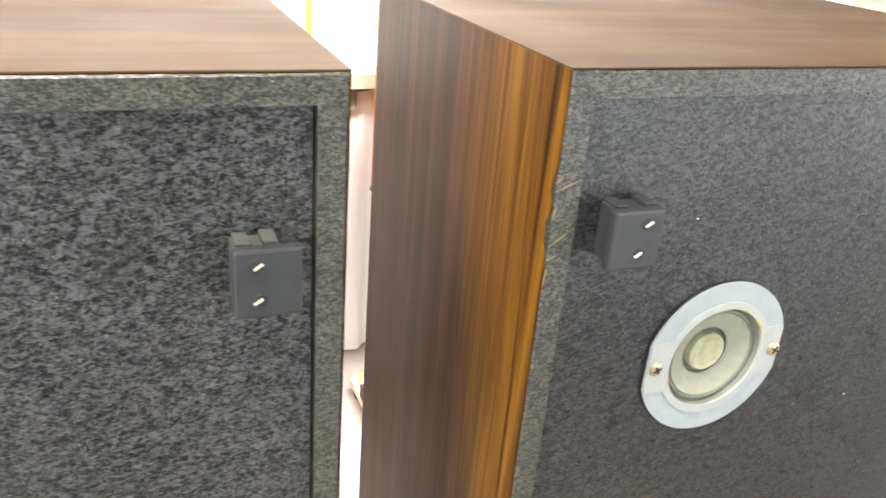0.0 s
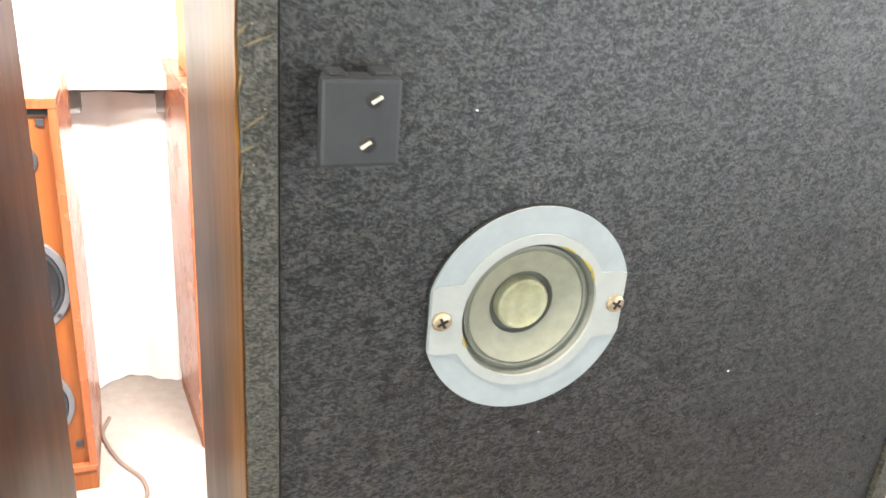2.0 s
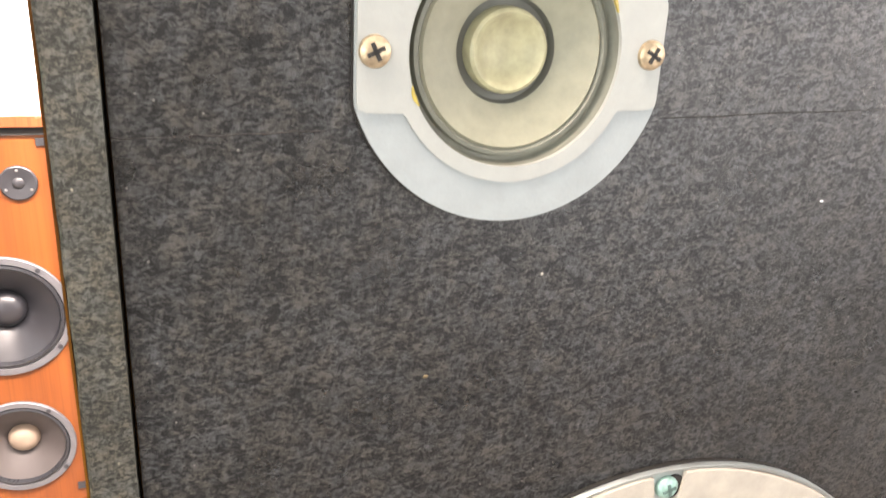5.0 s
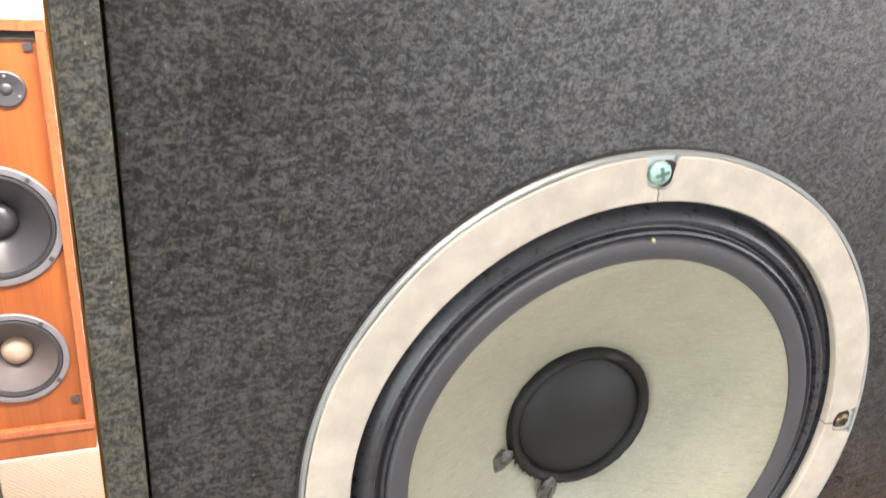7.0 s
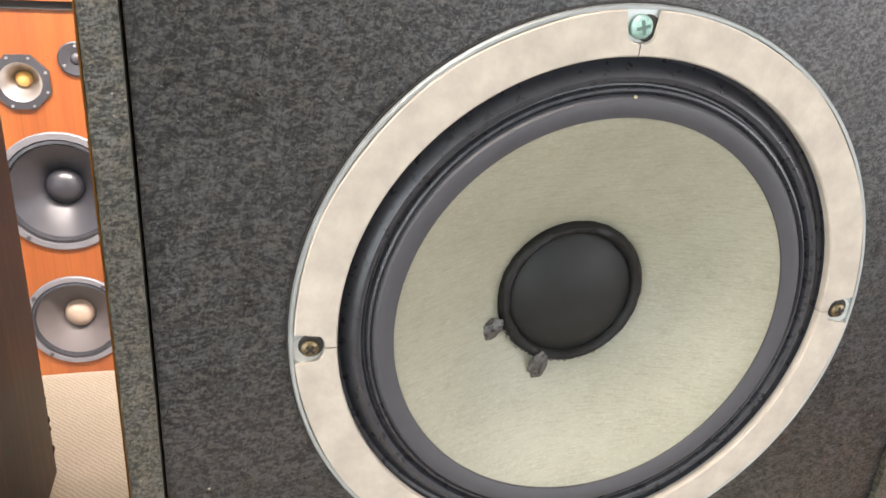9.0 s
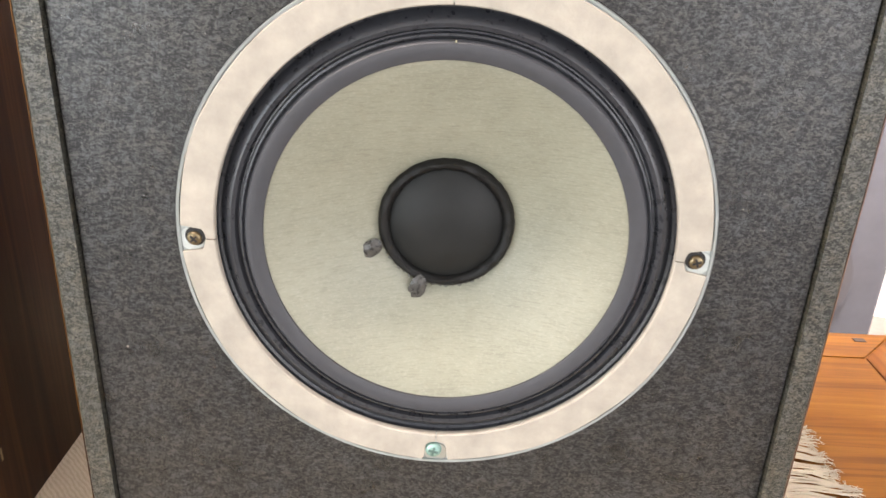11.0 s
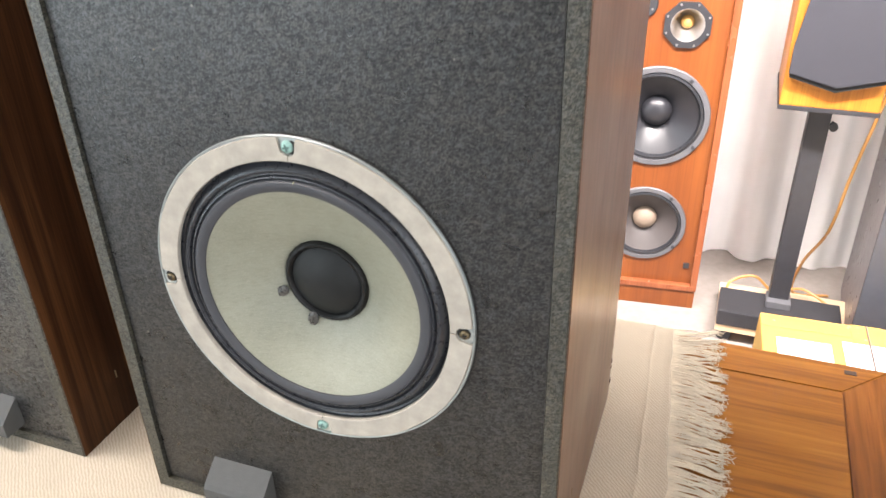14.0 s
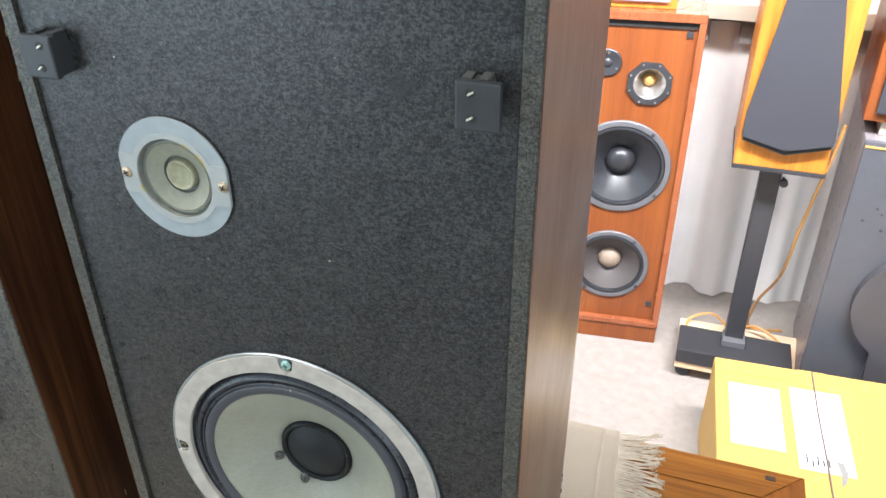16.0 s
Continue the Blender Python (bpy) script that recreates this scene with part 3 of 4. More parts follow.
    part("surround", lathe(WX, WZ, [(ri + 0.0009, 0.0026), (0.0947, 0.0050), (0.0935, 0.0056), (0.0917, 0.0042), (0.0900, 0.0014), (0.0884, 0.0006), (0.0868, 0.0010), (0.0859, 0.0030), (0.0853, 0.0029),
                                    (0.0846, 0.0010), (0.0838, 0.0007), (0.0831, 0.0018), (0.0827, 0.0022)], 128), M_RUBBER, wf, "black ribbed rubber surround", True)
    part("surround_band", lathe(WX, WZ - 0.0006, [(0.0832, 0.0020), (0.0818, 0.0002), (0.0803, -0.0001), (0.0768, 0.0006), (0.0754, 0.0013), (0.0752, 0.0028)], 128), M_BAND, wf, "dark grey glued surround band", True)
    part("paint_fleck", prism([(0.0036, 0.2984), (0.0043, 0.2983), (0.0042, 0.2993), (0.0037, 0.2992)], -0.0006, 0.0006), M_TWCAP, wf, "tiny pale fleck")
    part("cone", lathe(WX, WZ - 0.0010, [(0.0764, 0.0020), (0.0752, 0.0022), (0.070, 0.0049), (0.060, 0.0102), (0.050, 0.0155), (0.040, 0.0208), (0.034, 0.0240), (0.029, 0.0268), (0.026, 0.0300)], 128), M_CONE, wf, "olive-grey paper cone", True)
    part("dust_cap", lathe(WX, WZ - 0.0010, [(0.0256, 0.0262), (0.0244, 0.0252), (0.020, 0.0228), (0.014, 0.0206), (0.008, 0.0193), (0.003, 0.0189), (0, 0.0188)], 72), M_DUST, wf,
         "black domed dust cap", True)
    bm = lathe(WX, WZ - 0.0010, [(0.0304, 0.0270), (0.0298, 0.0252), (0.0292, 0.0240), (0.0282, 0.0231), (0.0270, 0.0231), (0.0258, 0.0241), (0.0249, 0.0256), (0.0247, 0.0268)], 120)
    for v in bm.verts:
        d = Vector((v.co.x - WX, 0, v.co.z - WZ + 0.0010)).normalized()
        v.co += d * 0.0005 * noise.noise(v.co * 420) + Vector((0, 0.0003 * noise.noise(v.co * 600 + Vector((3, 0, 0))), 0))
    part("collar", bm, M_COLLAR, wf, "black glue collar round the dust cap", True)
    for k in range(26):
        a = radians(-150 + 95 * k / 25 + 1.5 * math.sin(k * 2.1))
        r = 0.0300 + 0.0003 * math.sin(k * 1.7)
        part("glue_bead", lathe(WX + r * math.cos(a), WZ - 0.0010 + r * math.sin(a), [(0.0007, 0.0262), (0.0006, 0.0252), (0, 0.0248)], 8), M_BEAD, wf)
    for tx, tz, turn in ((-0.0296, 0.2035, 35), (-0.0082, 0.1858, 75)):
        bm = bmesh.new()
        bmesh.ops.create_icosphere(bm, subdivisions=3, radius=1.0)
        for v in bm.verts:
            k = 1 + 0.28 * noise.noise(v.co * 2.3 + Vector((turn, 0, 0)))
            x, y, z = v.co.x * 0.0037 * k, v.co.y * 0.0017 * k, v.co.z * 0.0058 * k
            a = radians(turn - 90)
            v.co = (tx + x * math.cos(a) - z * math.sin(a), 0.0228 + y, tz + x * math.sin(a) + z * math.cos(a))
        part("terminal", bm, M_GLUE, wf, "lacquered lead-wire joint", True)

    # tweeter
    rp, flat = 0.0406, 0.0389

    def plate_edge(a):
        return min(rp, flat / max(abs(math.cos(radians(a))), 1e-6))

    def ear_edge(a):
        s, c = abs(math.sin(radians(a))), abs(math.cos(radians(a)))
        base = 0.0305
        reach = (flat - 0.0004) / max(c, 1e-6)
        wide = abs(math.degrees(math.asin(min(1, s))))
        if c > 0.5 and wide < 17:
            return reach
        if c > 0.5 and wide < 27:
            u = (wide - 17) / 10
            u = u * u * (3 - 2 * u)
            return reach * (1 - u) + base * u
        return base

    tw = part("tweeter", ring_piece(TX, TZ, 0.0282, plate_edge, 0.0008, 0.0022, 0, 360, 144), M_TWPLATE, sp, "pale grey painted tweeter plate")
    part("tweeter_ring", ring_piece(TX, TZ, 0.0268, ear_edge, 0.0002, 0.0016, 0, 360, 180), M_TWRING, tw, "pale grey raised ring with two screw ears")
    part("tweeter_surround", lathe(TX, TZ, [(0.0271, 0.0008), (0.0268, 0.0040), (0.0260, 0.0050), (0.0252, 0.0050), (0.0247, 0.0036), (0.0238, 0.0034), (0.0230, 0.0046)], 96), M_TWROLL, tw, "olive-grey ridged surround", True)
    part("tweeter_cone", lathe(TX, TZ, [(0.0233, 0.0044), (0.0226, 0.0036), (0.0218, 0.0042), (0.018, 0.0058), (0.0128, 0.0082)], 96), M_TWCONE, tw, "greenish-grey paper cone", True)
    part("voice_coil_gap", lathe(TX, TZ, [(0.0130, 0.0081), (0.0122, 0.0104), (0.0098, 0.0108)], 64), M_TWGAP, tw, "", True)
    part("tweeter_dome", lathe(TX, TZ, [(0.0104, 0.0108), (0.0103, 0.0078), (0.0100, 0.0066), (0.0092, 0.0060), (0.0083, 0.0064), (0.0072, 0.0080), (0.0045, 0.0094), (0, 0.0099)], 64), M_TWCAP, tw, "cream yellowed hollow centre cap", True)
    # Black ring added for the plate's dark edge and its shade.
    part("edge_shade", ring_piece(TX, TZ, 0.030, lambda a: plate_edge(a) + 0.0004, 0.0019, 0.0034, 0, 360, 144), M_SLOT, tw, "dark ring for the shaded plate edge")
    for a0, a1, wd in ((22, 48, 0.0007), (55, 70, 0.0004), (196, 206, 0.0006)):
        part("glue_trace", ring_piece(TX, TZ, 0.0266, lambda a: 0.0269 + wd * math.sin(math.pi * min(1, max(0, (a - a0) / (a1 - a0)))), 0.0000, 0.0008, a0, a1, 16), M_GLUEAMBER, tw, "yellowed glue on the ring")
    for sx, turn in ((-0.0346, 25), (0.0352, 60)):
        screw("tweeter_screw", TX + sx, 0.0001, TZ + 0.0002, 0.0037, M_COPPER, tw, turn, "rusty copper-coloured cross-head screw")

    # grille clips: a dark plate on a paler stepped mount
    for cx, side, z0 in ((-0.1287, -1, 0.5136), (0.1390, 1, 0.5145)):
        z1 = z0 + 0.0255
        x0, x1 = cx - 0.0117, cx + 0.0117
        clip = part("grille_clip", box(x0, x1, -0.0125, -0.0076, z0, z1, 0.0012), M_PLASTIC, sp, "black moulded grille clip")
        mx = (x0 + 0.001, x1 - 0.0065) if side > 0 else (x0 + 0.003, x1 - 0.0006)
        bm = box(mx[0], mx[1], -0.0078, 0.0034, z0 + 0.001, z1 - 0.0012, 0.0008)
        box(mx[0] + 0.0008, mx[0] + 0.006, -0.0068, 0.003, z1 - 0.002, z1 + 0.0004, 0.0006, bm)
        box(mx[1] - 0.006, mx[1] - 0.0008, -0.0068, 0.003, z1 - 0.002, z1 + 0.0008, 0.0006, bm)
        part("clip_mount", bm, M_CLIPTOP if side > 0 else M_PLASTIC, clip, "stepped clip mount")
        for k, (hx, hz) in enumerate(((0.0035, z0 + 0.0198), (0.0022, z0 + 0.0068))):
            hx = cx + hx if side < 0 else cx - hx - 0.0005
            part("screw_hole", lathe(hx, hz, [(0.0025, -0.0126), (0.0023, -0.0128), (0, -0.0128)], 20), M_SLOT, clip)
            bm = box(-0.0018, 0.0018, -0.0005, 0.0005, -0.00042, 0.00042, 0.0002)
            a = radians(32)
            dx = 0.0006 - 0.0015 * k
            for v in bm.verts:
                x, z = v.co.x, v.co.z
                v.co = (hx + dx + x * math.cos(a) - z * math.sin(a), -0.0133 + v.co.y, hz + x * math.sin(a) + z * math.cos(a))
            part("screw_head", bm, M_PIN, clip, "bright bent pin head")

    # blocks that carried the grille's foot
    for bx in (-0.1003, 0.0543):
        bm = bmesh.new()
        rows = [[bm.verts.new((x, y, z)) for y, z in ((0.0032, 0.0482), (-0.0140, 0.0350), (-0.0168, 0.0322), (-0.0170, 0.0178), (0.0032, 0.0178))] for x in (bx, bx + 0.0512)]
        for k in range(5):
            bm.faces.new((rows[0][k], rows[0][(k + 1) % 5], rows[1][(k + 1) % 5], rows[1][k]))
        bm.faces.new(rows[0])
        bm.faces.new(rows[1][::-1])
        bmesh.ops.bevel(bm, geom=bm.edges[:], offset=0.0004, segments=1, affect="EDGES")
        blk = part("grille_block", bm, M_BLOCK, sp, "dark grey painted wooden wedge block")
        for fx in (0.012, 0.043):
            part("nail_head", lathe(bx + fx, 0.0265, [(0.0012, -0.0168), (0.0011, -0.0174), (0, -0.0176)], 12), M_BLACKMETAL, blk)
    for k, (cz, cs) in enumerate(((0.018, 0.0030), (0.034, 0.0022), (0.041, 0.0026), (0.057, 0.0018), (0.083, 0.0016))):
        bm = bmesh.new()
        bmesh.ops.create_icosphere(bm, subdivisions=2, radius=1.0)
        for v in bm.verts:
            j = 1 + 0.4 * noise.noise(v.co * 2 + Vector((k * 5, 0, 0)))
            v.co = (XR - 0.0006 + v.co.x * cs * 0.55 * j, DEEP - 0.0004 + v.co.y * cs * 0.6 * j, cz + v.co.z * cs * 1.3 * j)
        part("rear_chip", bm, M_CHIP, sp, "torn dark veneer on the rear edge", True)
    part("side_nick", box(XR - 0.0004, XR + 0.0003, 0.0545, 0.0558, 0.046, 0.054), M_SPLINTER, sp, "pale nick in the veneer")
    return sp


main = two_way_speaker()
left = copy_thing(main, pose(-0.4105, 0.0042, -0.0008))
for ob in left.children:
    if ob.name.startswith("baffle") and not ob.name.startswith("baffle_b"):
        ob.data = ob.data.copy()
        ob.data.materials[0] = M_BAFFLE_SHEEN
    if ob.name.startswith("side_panel") and ob.data.vertices[0].co.x > 0:
        ob.data = ob.data.copy()
        ob.data.materials[0] = M_WALNUT
        tagged(ob, label="dark walnut veneered side")
    if ob.name.startswith("grille_clip") and ob.data.vertices[0].co.x > 0:
        ob.location += Vector((-0.0005, 0.0, -0.0042))


# ---------------------------------------------------------------- room
def structure(name, bm, material, label, smooth=False):
    return part(name, bm, material, None, label, smooth, "structure")


X0, X1, Y0, Y1 = -2.4, 2.4, -2.6, 2.16
structure("floor", box(X0, X1, Y0, Y1, FLOOR - 0.1, FLOOR), M_CARPET, "beige short-pile carpet floor")
structure("ceiling", box(X0, X1, Y0, Y1, CEIL, CEIL + 0.1), M_WALL, "plain white ceiling")
structure("wall_north", box(X0, X1, Y1, Y1 + 0.12, FLOOR, CEIL), M_WALL, "white painted wall behind the curtain")
bm = box(X1, X1 + 0.12, Y0, Y1, FLOOR, -0.62)
box(X1, X1 + 0.12, Y0, Y1, 1.4, CEIL, 0, bm)
box(X1, X1 + 0.12, Y0, -2.25, -0.62, 1.4, 0, bm)
box(X1, X1 + 0.12, -0.35, Y1, -0.62, 1.4, 0, bm)
structure("wall_east", bm, M_WALL_LOW_BOUNCE, "unseen wall toned down to cut bounce light, with a wide window opening")
bm = box(X0 - 0.12, X0, Y0, Y1, FLOOR, -0.62)
box(X0 - 0.12, X0, Y0, Y1, 1.4, CEIL, 0, bm)
box(X0 - 0.12, X0, Y0, -2.25, -0.62, 1.4, 0, bm)
box(X0 - 0.12, X0, -0.35, Y1, -0.62, 1.4, 0, bm)
structure("wall_west", bm, M_WALL_LOW_BOUNCE, "unseen wall toned down to cut bounce light, with a wide window opening")
bm = box(X0, X1, Y0 - 0.12, Y0, FLOOR, -0.62)
box(X0, X1, Y0 - 0.12, Y0, 1.4, CEIL, 0, bm)
box(X0, -2.0, Y0 - 0.12, Y0, -0.62, 1.4, 0, bm)
box(2.2, X1, Y0 - 0.12, Y0, -0.62, 1.4, 0, bm)
structure("wall_south", bm, M_WALL_LOW_BOUNCE, "unseen wall toned down to cut bounce light, with a wide window opening")
bm = box(-2.0, 2.2, Y0 - 0.09, Y0 - 0.03, -0.62, -0.57, 0.004)
box(-2.0, 2.2, Y0 - 0.09, Y0 - 0.03, 1.35, 1.4, 0.004, bm)
for fx in (-2.0, -0.6, 0.8, 2.15):
    box(fx, fx + 0.05, Y0 - 0.09, Y0 - 0.03, -0.57, 1.35, 0.004, bm)
structure("window_1", bm, M_FRAME, "grey window frame")
bm = box(X1 + 0.03, X1 + 0.09, -2.25, -0.35, -0.62, -0.57, 0.004)
box(X1 + 0.03, X1 + 0.09, -2.25, -0.35, 1.35, 1.4, 0.004, bm)
for fy in (-2.25, -1.3, -0.40):
    box(X1 + 0.03, X1 + 0.09, fy, fy + 0.05, -0.57, 1.35, 0.004, bm)
structure("window_2", bm, M_FRAME, "grey window frame")
bm = box(X0 - 0.09, X0 - 0.03, -2.25, -0.35, -0.62, -0.57, 0.004)
box(X0 - 0.09, X0 - 0.03, -2.25, -0.35, 1.35, 1.4, 0.004, bm)
for fy in (-2.25, -1.3, -0.40):
    box(X0 - 0.09, X0 - 0.03, fy, fy + 0.05, -0.57, 1.35, 0.004, bm)
structure("window_3", bm, M_FRAME, "grey window frame")

for lx, ly in TUBES:
    lamp = thing("ceiling_light", "white flush fluorescent ceiling light", "light", (lx, ly, CEIL), group="ceiling lights")
    bm = box(-0.62, 0.62, -0.15, 0.15, -0.03, 0.0, 0.004)
    box(-0.62, -0.60, -0.15, 0.15, -0.06, -0.03, 0.002, bm)
    box(0.60, 0.62, -0.15, 0.15, -0.06, -0.03, 0.002, bm)
    part("housing", bm, M_FRAME, lamp)
    for dy in (-0.07, 0.07):
        tb = bmesh.new()
        tube([(-0.6, dy, -0.047), (0.6, dy, -0.047)], 0.013, 12, tb)
        part("tube", tb, M_LAMP, lamp)

# sill with its grey under-frame, and the pleated curtain below it
shelf = thing("wall_shelf", "pale laminate shelf running along the wall", "shelf", (0, 0, 0))
part("board", box(X0 + 0.01, X1 - 0.01, 1.93, Y1 - 0.002, 0.088, 0.132, 0.003), M_SHELF, shelf)
part("rail", box(X0 + 0.01, X1 - 0.01, 2.085, 2.115, 0.010, 0.087, 0.002), M_BEAM, shelf, "grey rail under the board")
for bx in (-1.6, -0.9, -0.36, -0.14, 0.20, 0.315, 0.62, 0.9, 1.6):
    part("bracket", box(bx, bx + 0.035, 1.99, 2.085, 0.012, 0.087, 0.003), M_BEAM, shelf, "grey bracket")


def curtain(x0, x1, z0, z1, y):
    bm = bmesh.new()
    n, m = 560, 10
    rnd = random.Random(5)
    ph = [rnd.uniform(0, 6.28) for _ in range(6)]
    rows = []
    for j in range(m + 1):
        v = j / m
        row = []
        for i in range(n + 1):
            x = x0 + (x1 - x0) * i / n
            w = 0.020 * math.sin(x * 34 + ph[0] + 1.3 * math.sin(x * 7 + ph[1])) + 0.010 * math.sin(x * 15 + ph[2] + v) + 0.004 * math.sin(x * 110 + ph[3])
            row.append(bm.verts.new((x, y + w * (0.55 + 0.6 * (1 - v)), z0 + (z1 - z0) * v + 0.002 * math.sin(x * 9 + ph[4]) * (1 - v))))
        rows.append(row)
    for a, b in zip(rows, rows[1:]):
        for i in range(n):
            bm.faces.new((a[i], a[i + 1], b[i + 1], b[i]))
    geom = bmesh.ops.extrude_face_region(bm, geom=bm.faces[:])["geom"]
    for g in geom:
        if isinstance(g, bmesh.types.BMVert):
            g.co.y += 0.0015
    return bm


cur = part("curtain", curtain(X0 + 0.05, X1 - 0.05, FLOOR + 0.003, 0.055, 2.045), M_CURTAIN, None, "white pleated curtain hanging below the wall shelf", True)
tagged(cur, category="curtain")

# ---------------------------------------------------------------- table with its runner
TZ0 = -0.004
TX0, TX1, TY0, TY1 = -1.05, 0.419, -0.165, 0.352
table = thing("dining_table", "reddish-brown oiled wood table with a mitred frame", "table", (0, 0, 0))
FW = 0.045
rnd = random.Random(3)
edges_y = [TY0 + FW, 0.06, TY1 - FW]
for a, b in zip(edges_y, edges_y[1:]):
    part("plank", box(TX0 + FW, TX1 - FW, a + 0.0003, b - 0.0003, TZ0 - 0.026, TZ0 - 0.0004, 0.0006), M_TABLE, table)


def mitre(pts, z0, z1):
    bm = bmesh.new()
    lo = [bm.verts.new((x, y, z0)) for x, y in pts]
    hi = [bm.verts.new((x, y, z1)) for x, y in pts]
    bm.faces.new(lo[::-1])
    f = bm.faces.new(hi)
    for i in range(4):
        bm.faces.new((lo[i], lo[(i + 1) % 4], hi[(i + 1) % 4], hi[i]))
    bmesh.ops.bevel(bm, geom=list(f.edges), offset=0.0012, segments=2, affect="EDGES")
    return bm


part("frame_board", mitre([(TX0, TY1), (TX0 + FW, TY1 - FW), (TX1 - FW, TY1 - FW), (TX1, TY1)][::-1], TZ0 - 0.03, TZ0), M_TABLE, table)
part("frame_board", mitre([(TX0, TY0), (TX1, TY0), (TX1 - FW, TY0 + FW), (TX0 + FW, TY0 + FW)], TZ0 - 0.03, TZ0), M_TABLE, table)
part("frame_board", mitre([(TX1, TY0), (TX1, TY1), (TX1 - FW, TY1 - FW), (TX1 - FW, TY0 + FW)], TZ0 - 0.03, TZ0), M_TABLE_Y, table, "darker cross-grain end board")
part("frame_board", mitre([(TX0, TY1), (TX0, TY0), (TX0 + FW, TY0 + FW), (TX0 + FW, TY1 - FW)], TZ0 - 0.03, TZ0), M_TABLE_Y, table)
part("peg", box(0.3775, 0.3885, 0.3355, 0.3425, TZ0 - 0.01, TZ0 + 0.0006, 0.0008), M_PEG, table, "dark square peg")
for x, y in ((TX0 + 0.03, TY0 + 0.03), (TX1 - 0.095, TY0 + 0.03), (TX0 + 0.03, TY1 - 0.095), (TX1 - 0.095, TY1 - 0.095)):
    part("leg", box(x, x + 0.065, y, y + 0.065, FLOOR, TZ0 - 0.03, 0.004), M_TABLE, table)
part("apron", box(TX0 + 0.095, TX1 - 0.095, TY1 - 0.07, TY1 - 0.05, TZ0 - 0.11, TZ0 - 0.03, 0.002), M_TABLE, table)
part("apron", box(TX0 + 0.095, TX1 - 0.095, TY0 + 0.05, TY0 + 0.07, TZ0 - 0.11, TZ0 - 0.03, 0.002), M_TABLE, table)


def hem_x(y):
    return 0.2345 - 0.085 * max(0.0, y - 0.13) + 0.0005 * math.sin(y * 60) + 0.0005 * math.sin(y * 143 + 1)


def runner():
    bm = bmesh.new()
    ys = [-0.160 + 0.0052 * j for j in range(102)]
    xs = [-0.95 + 0.02 * i for i in range(53)] + [0.13, 0.15, 0.17, 0.185, 0.195, 0.2, 0.204, 0.2075, 0.2095, 0.2115, 0.2135, 0.2155, 0.219, 0.224, 0.228, 0.2305, 0.2325, 0.2345]
    xs = sorted(set(round(x, 5) for x in xs))
    grid = []
    for y in ys:
        row = []
        for x in xs:
            k = max(0.0, (x - 0.15) / 0.0845)
            xx = x + k * (hem_x(min(y, 0.36)) - 0.2345)
            h = 0.0003 * noise.noise(Vector((x * 45, y * 45, 0)))
            if x > 0.175:
                h += 0.0008 * math.exp(-((x - 0.2095) / 0.0014) ** 2) + 0.0010 * math.exp(-((x - 0.232) / 0.0025) ** 2) + 0.0012 * max(0, noise.noise(Vector((x * 18, y * 14, 3))))
            yy, zz = y, h - 0.0004
            if y > 0.353:
                s = (y - 0.353) * 4
                yy, zz = 0.353 + 0.0075 * math.sin(min(s, 0.0118) / 0.0118 * math.pi / 2), zz - 0.0075 * (1 - math.cos(min(s, 0.0118) / 0.0118 * math.pi / 2)) - max(0.0, s - 0.0118)
            row.append(bm.verts.new((xx, yy, zz)))
        grid.append(row)
    for a, b in zip(grid, grid[1:]):
        for i in range(len(xs) - 1):
            bm.faces.new((a[i], a[i + 1], b[i + 1], b[i]))
    geom = bmesh.ops.extrude_face_region(bm, geom=bm.faces[:])["geom"]
    for v in geom:
        if isinstance(v, bmesh.types.BMVert):
            if v.co.y > 0.3535:
                v.co.y -= 0.0026
            v.co.z -= 0.003
    return bm


cloth = part("table_runner", runner(), M_CLOTH, None, "cream handwoven runner with knotted fringe on the table", True)
tagged(cloth, category="tablecloth")
bm = bmesh.new()
rnd = random.Random(11)
y = -0.158
while y < 0.354:
    drift = 0.16 * noise.noise(Vector((y * 11, 0, 2))) + 0.5 * max(0.0, (y - 0.30) / 0.054) - 0.05
    lean = rnd.gauss(0, 0.07) + drift
    long = 0.043 + 0.006 * noise.noise(Vector((y * 30, 4, 0))) + rnd.uniform(-0.005, 0.004)
    sag = noise.noise(Vector((y * 75, 9, 0)))
    x0 = hem_x(y) - 0.001
    for k in range(3):
        ln = long * rnd.uniform(0.88, 1.04)
        ph, am = rnd.uniform(0, 6.28), rnd.uniform(0.0008, 0.0022)
        lift = rnd.uniform(0.0002, 0.0030)
        y1 = y + (k - 1) * 0.0011
        pts = []
        for i in range(11):
            u = i / 10
            pts.append((x0 + ln * u * (1 - 0.05 * abs(lean)), y1 + (lean * ln + 0.0030 * sag) * u * u + am * math.sin(u * 6 + ph) * u,
                        TZ0 + 0.0014 + 0.0026 * (1 - u) ** 2 + lift * math.sin(u * math.pi)))
        tube(pts, lambda u: 0.00066 - 0.0001 * u, 5, bm)
        e = Vector(pts[-1])
        for q in range(4):
            a = lean + rnd.gauss(0, 0.32)
            ll = rnd.uniform(0.004, 0.008)
            c = a + rnd.gauss(0, 0.4)
            tube([e, e + Vector((0.5 * ll * math.cos(a), 0.5 * ll * math.sin(a), rnd.uniform(-0.0002, 0.0010))), e + Vector((ll * math.cos(c), ll * math.sin(c), rnd.uniform(-0.0006, 0.0006)))], 0.00025, 4, bm)
    y += rnd.uniform(0.0026, 0.0036)
part("fringe", bm, M_FRINGE, cloth, "loose cream cotton fringe", True, "stuff")


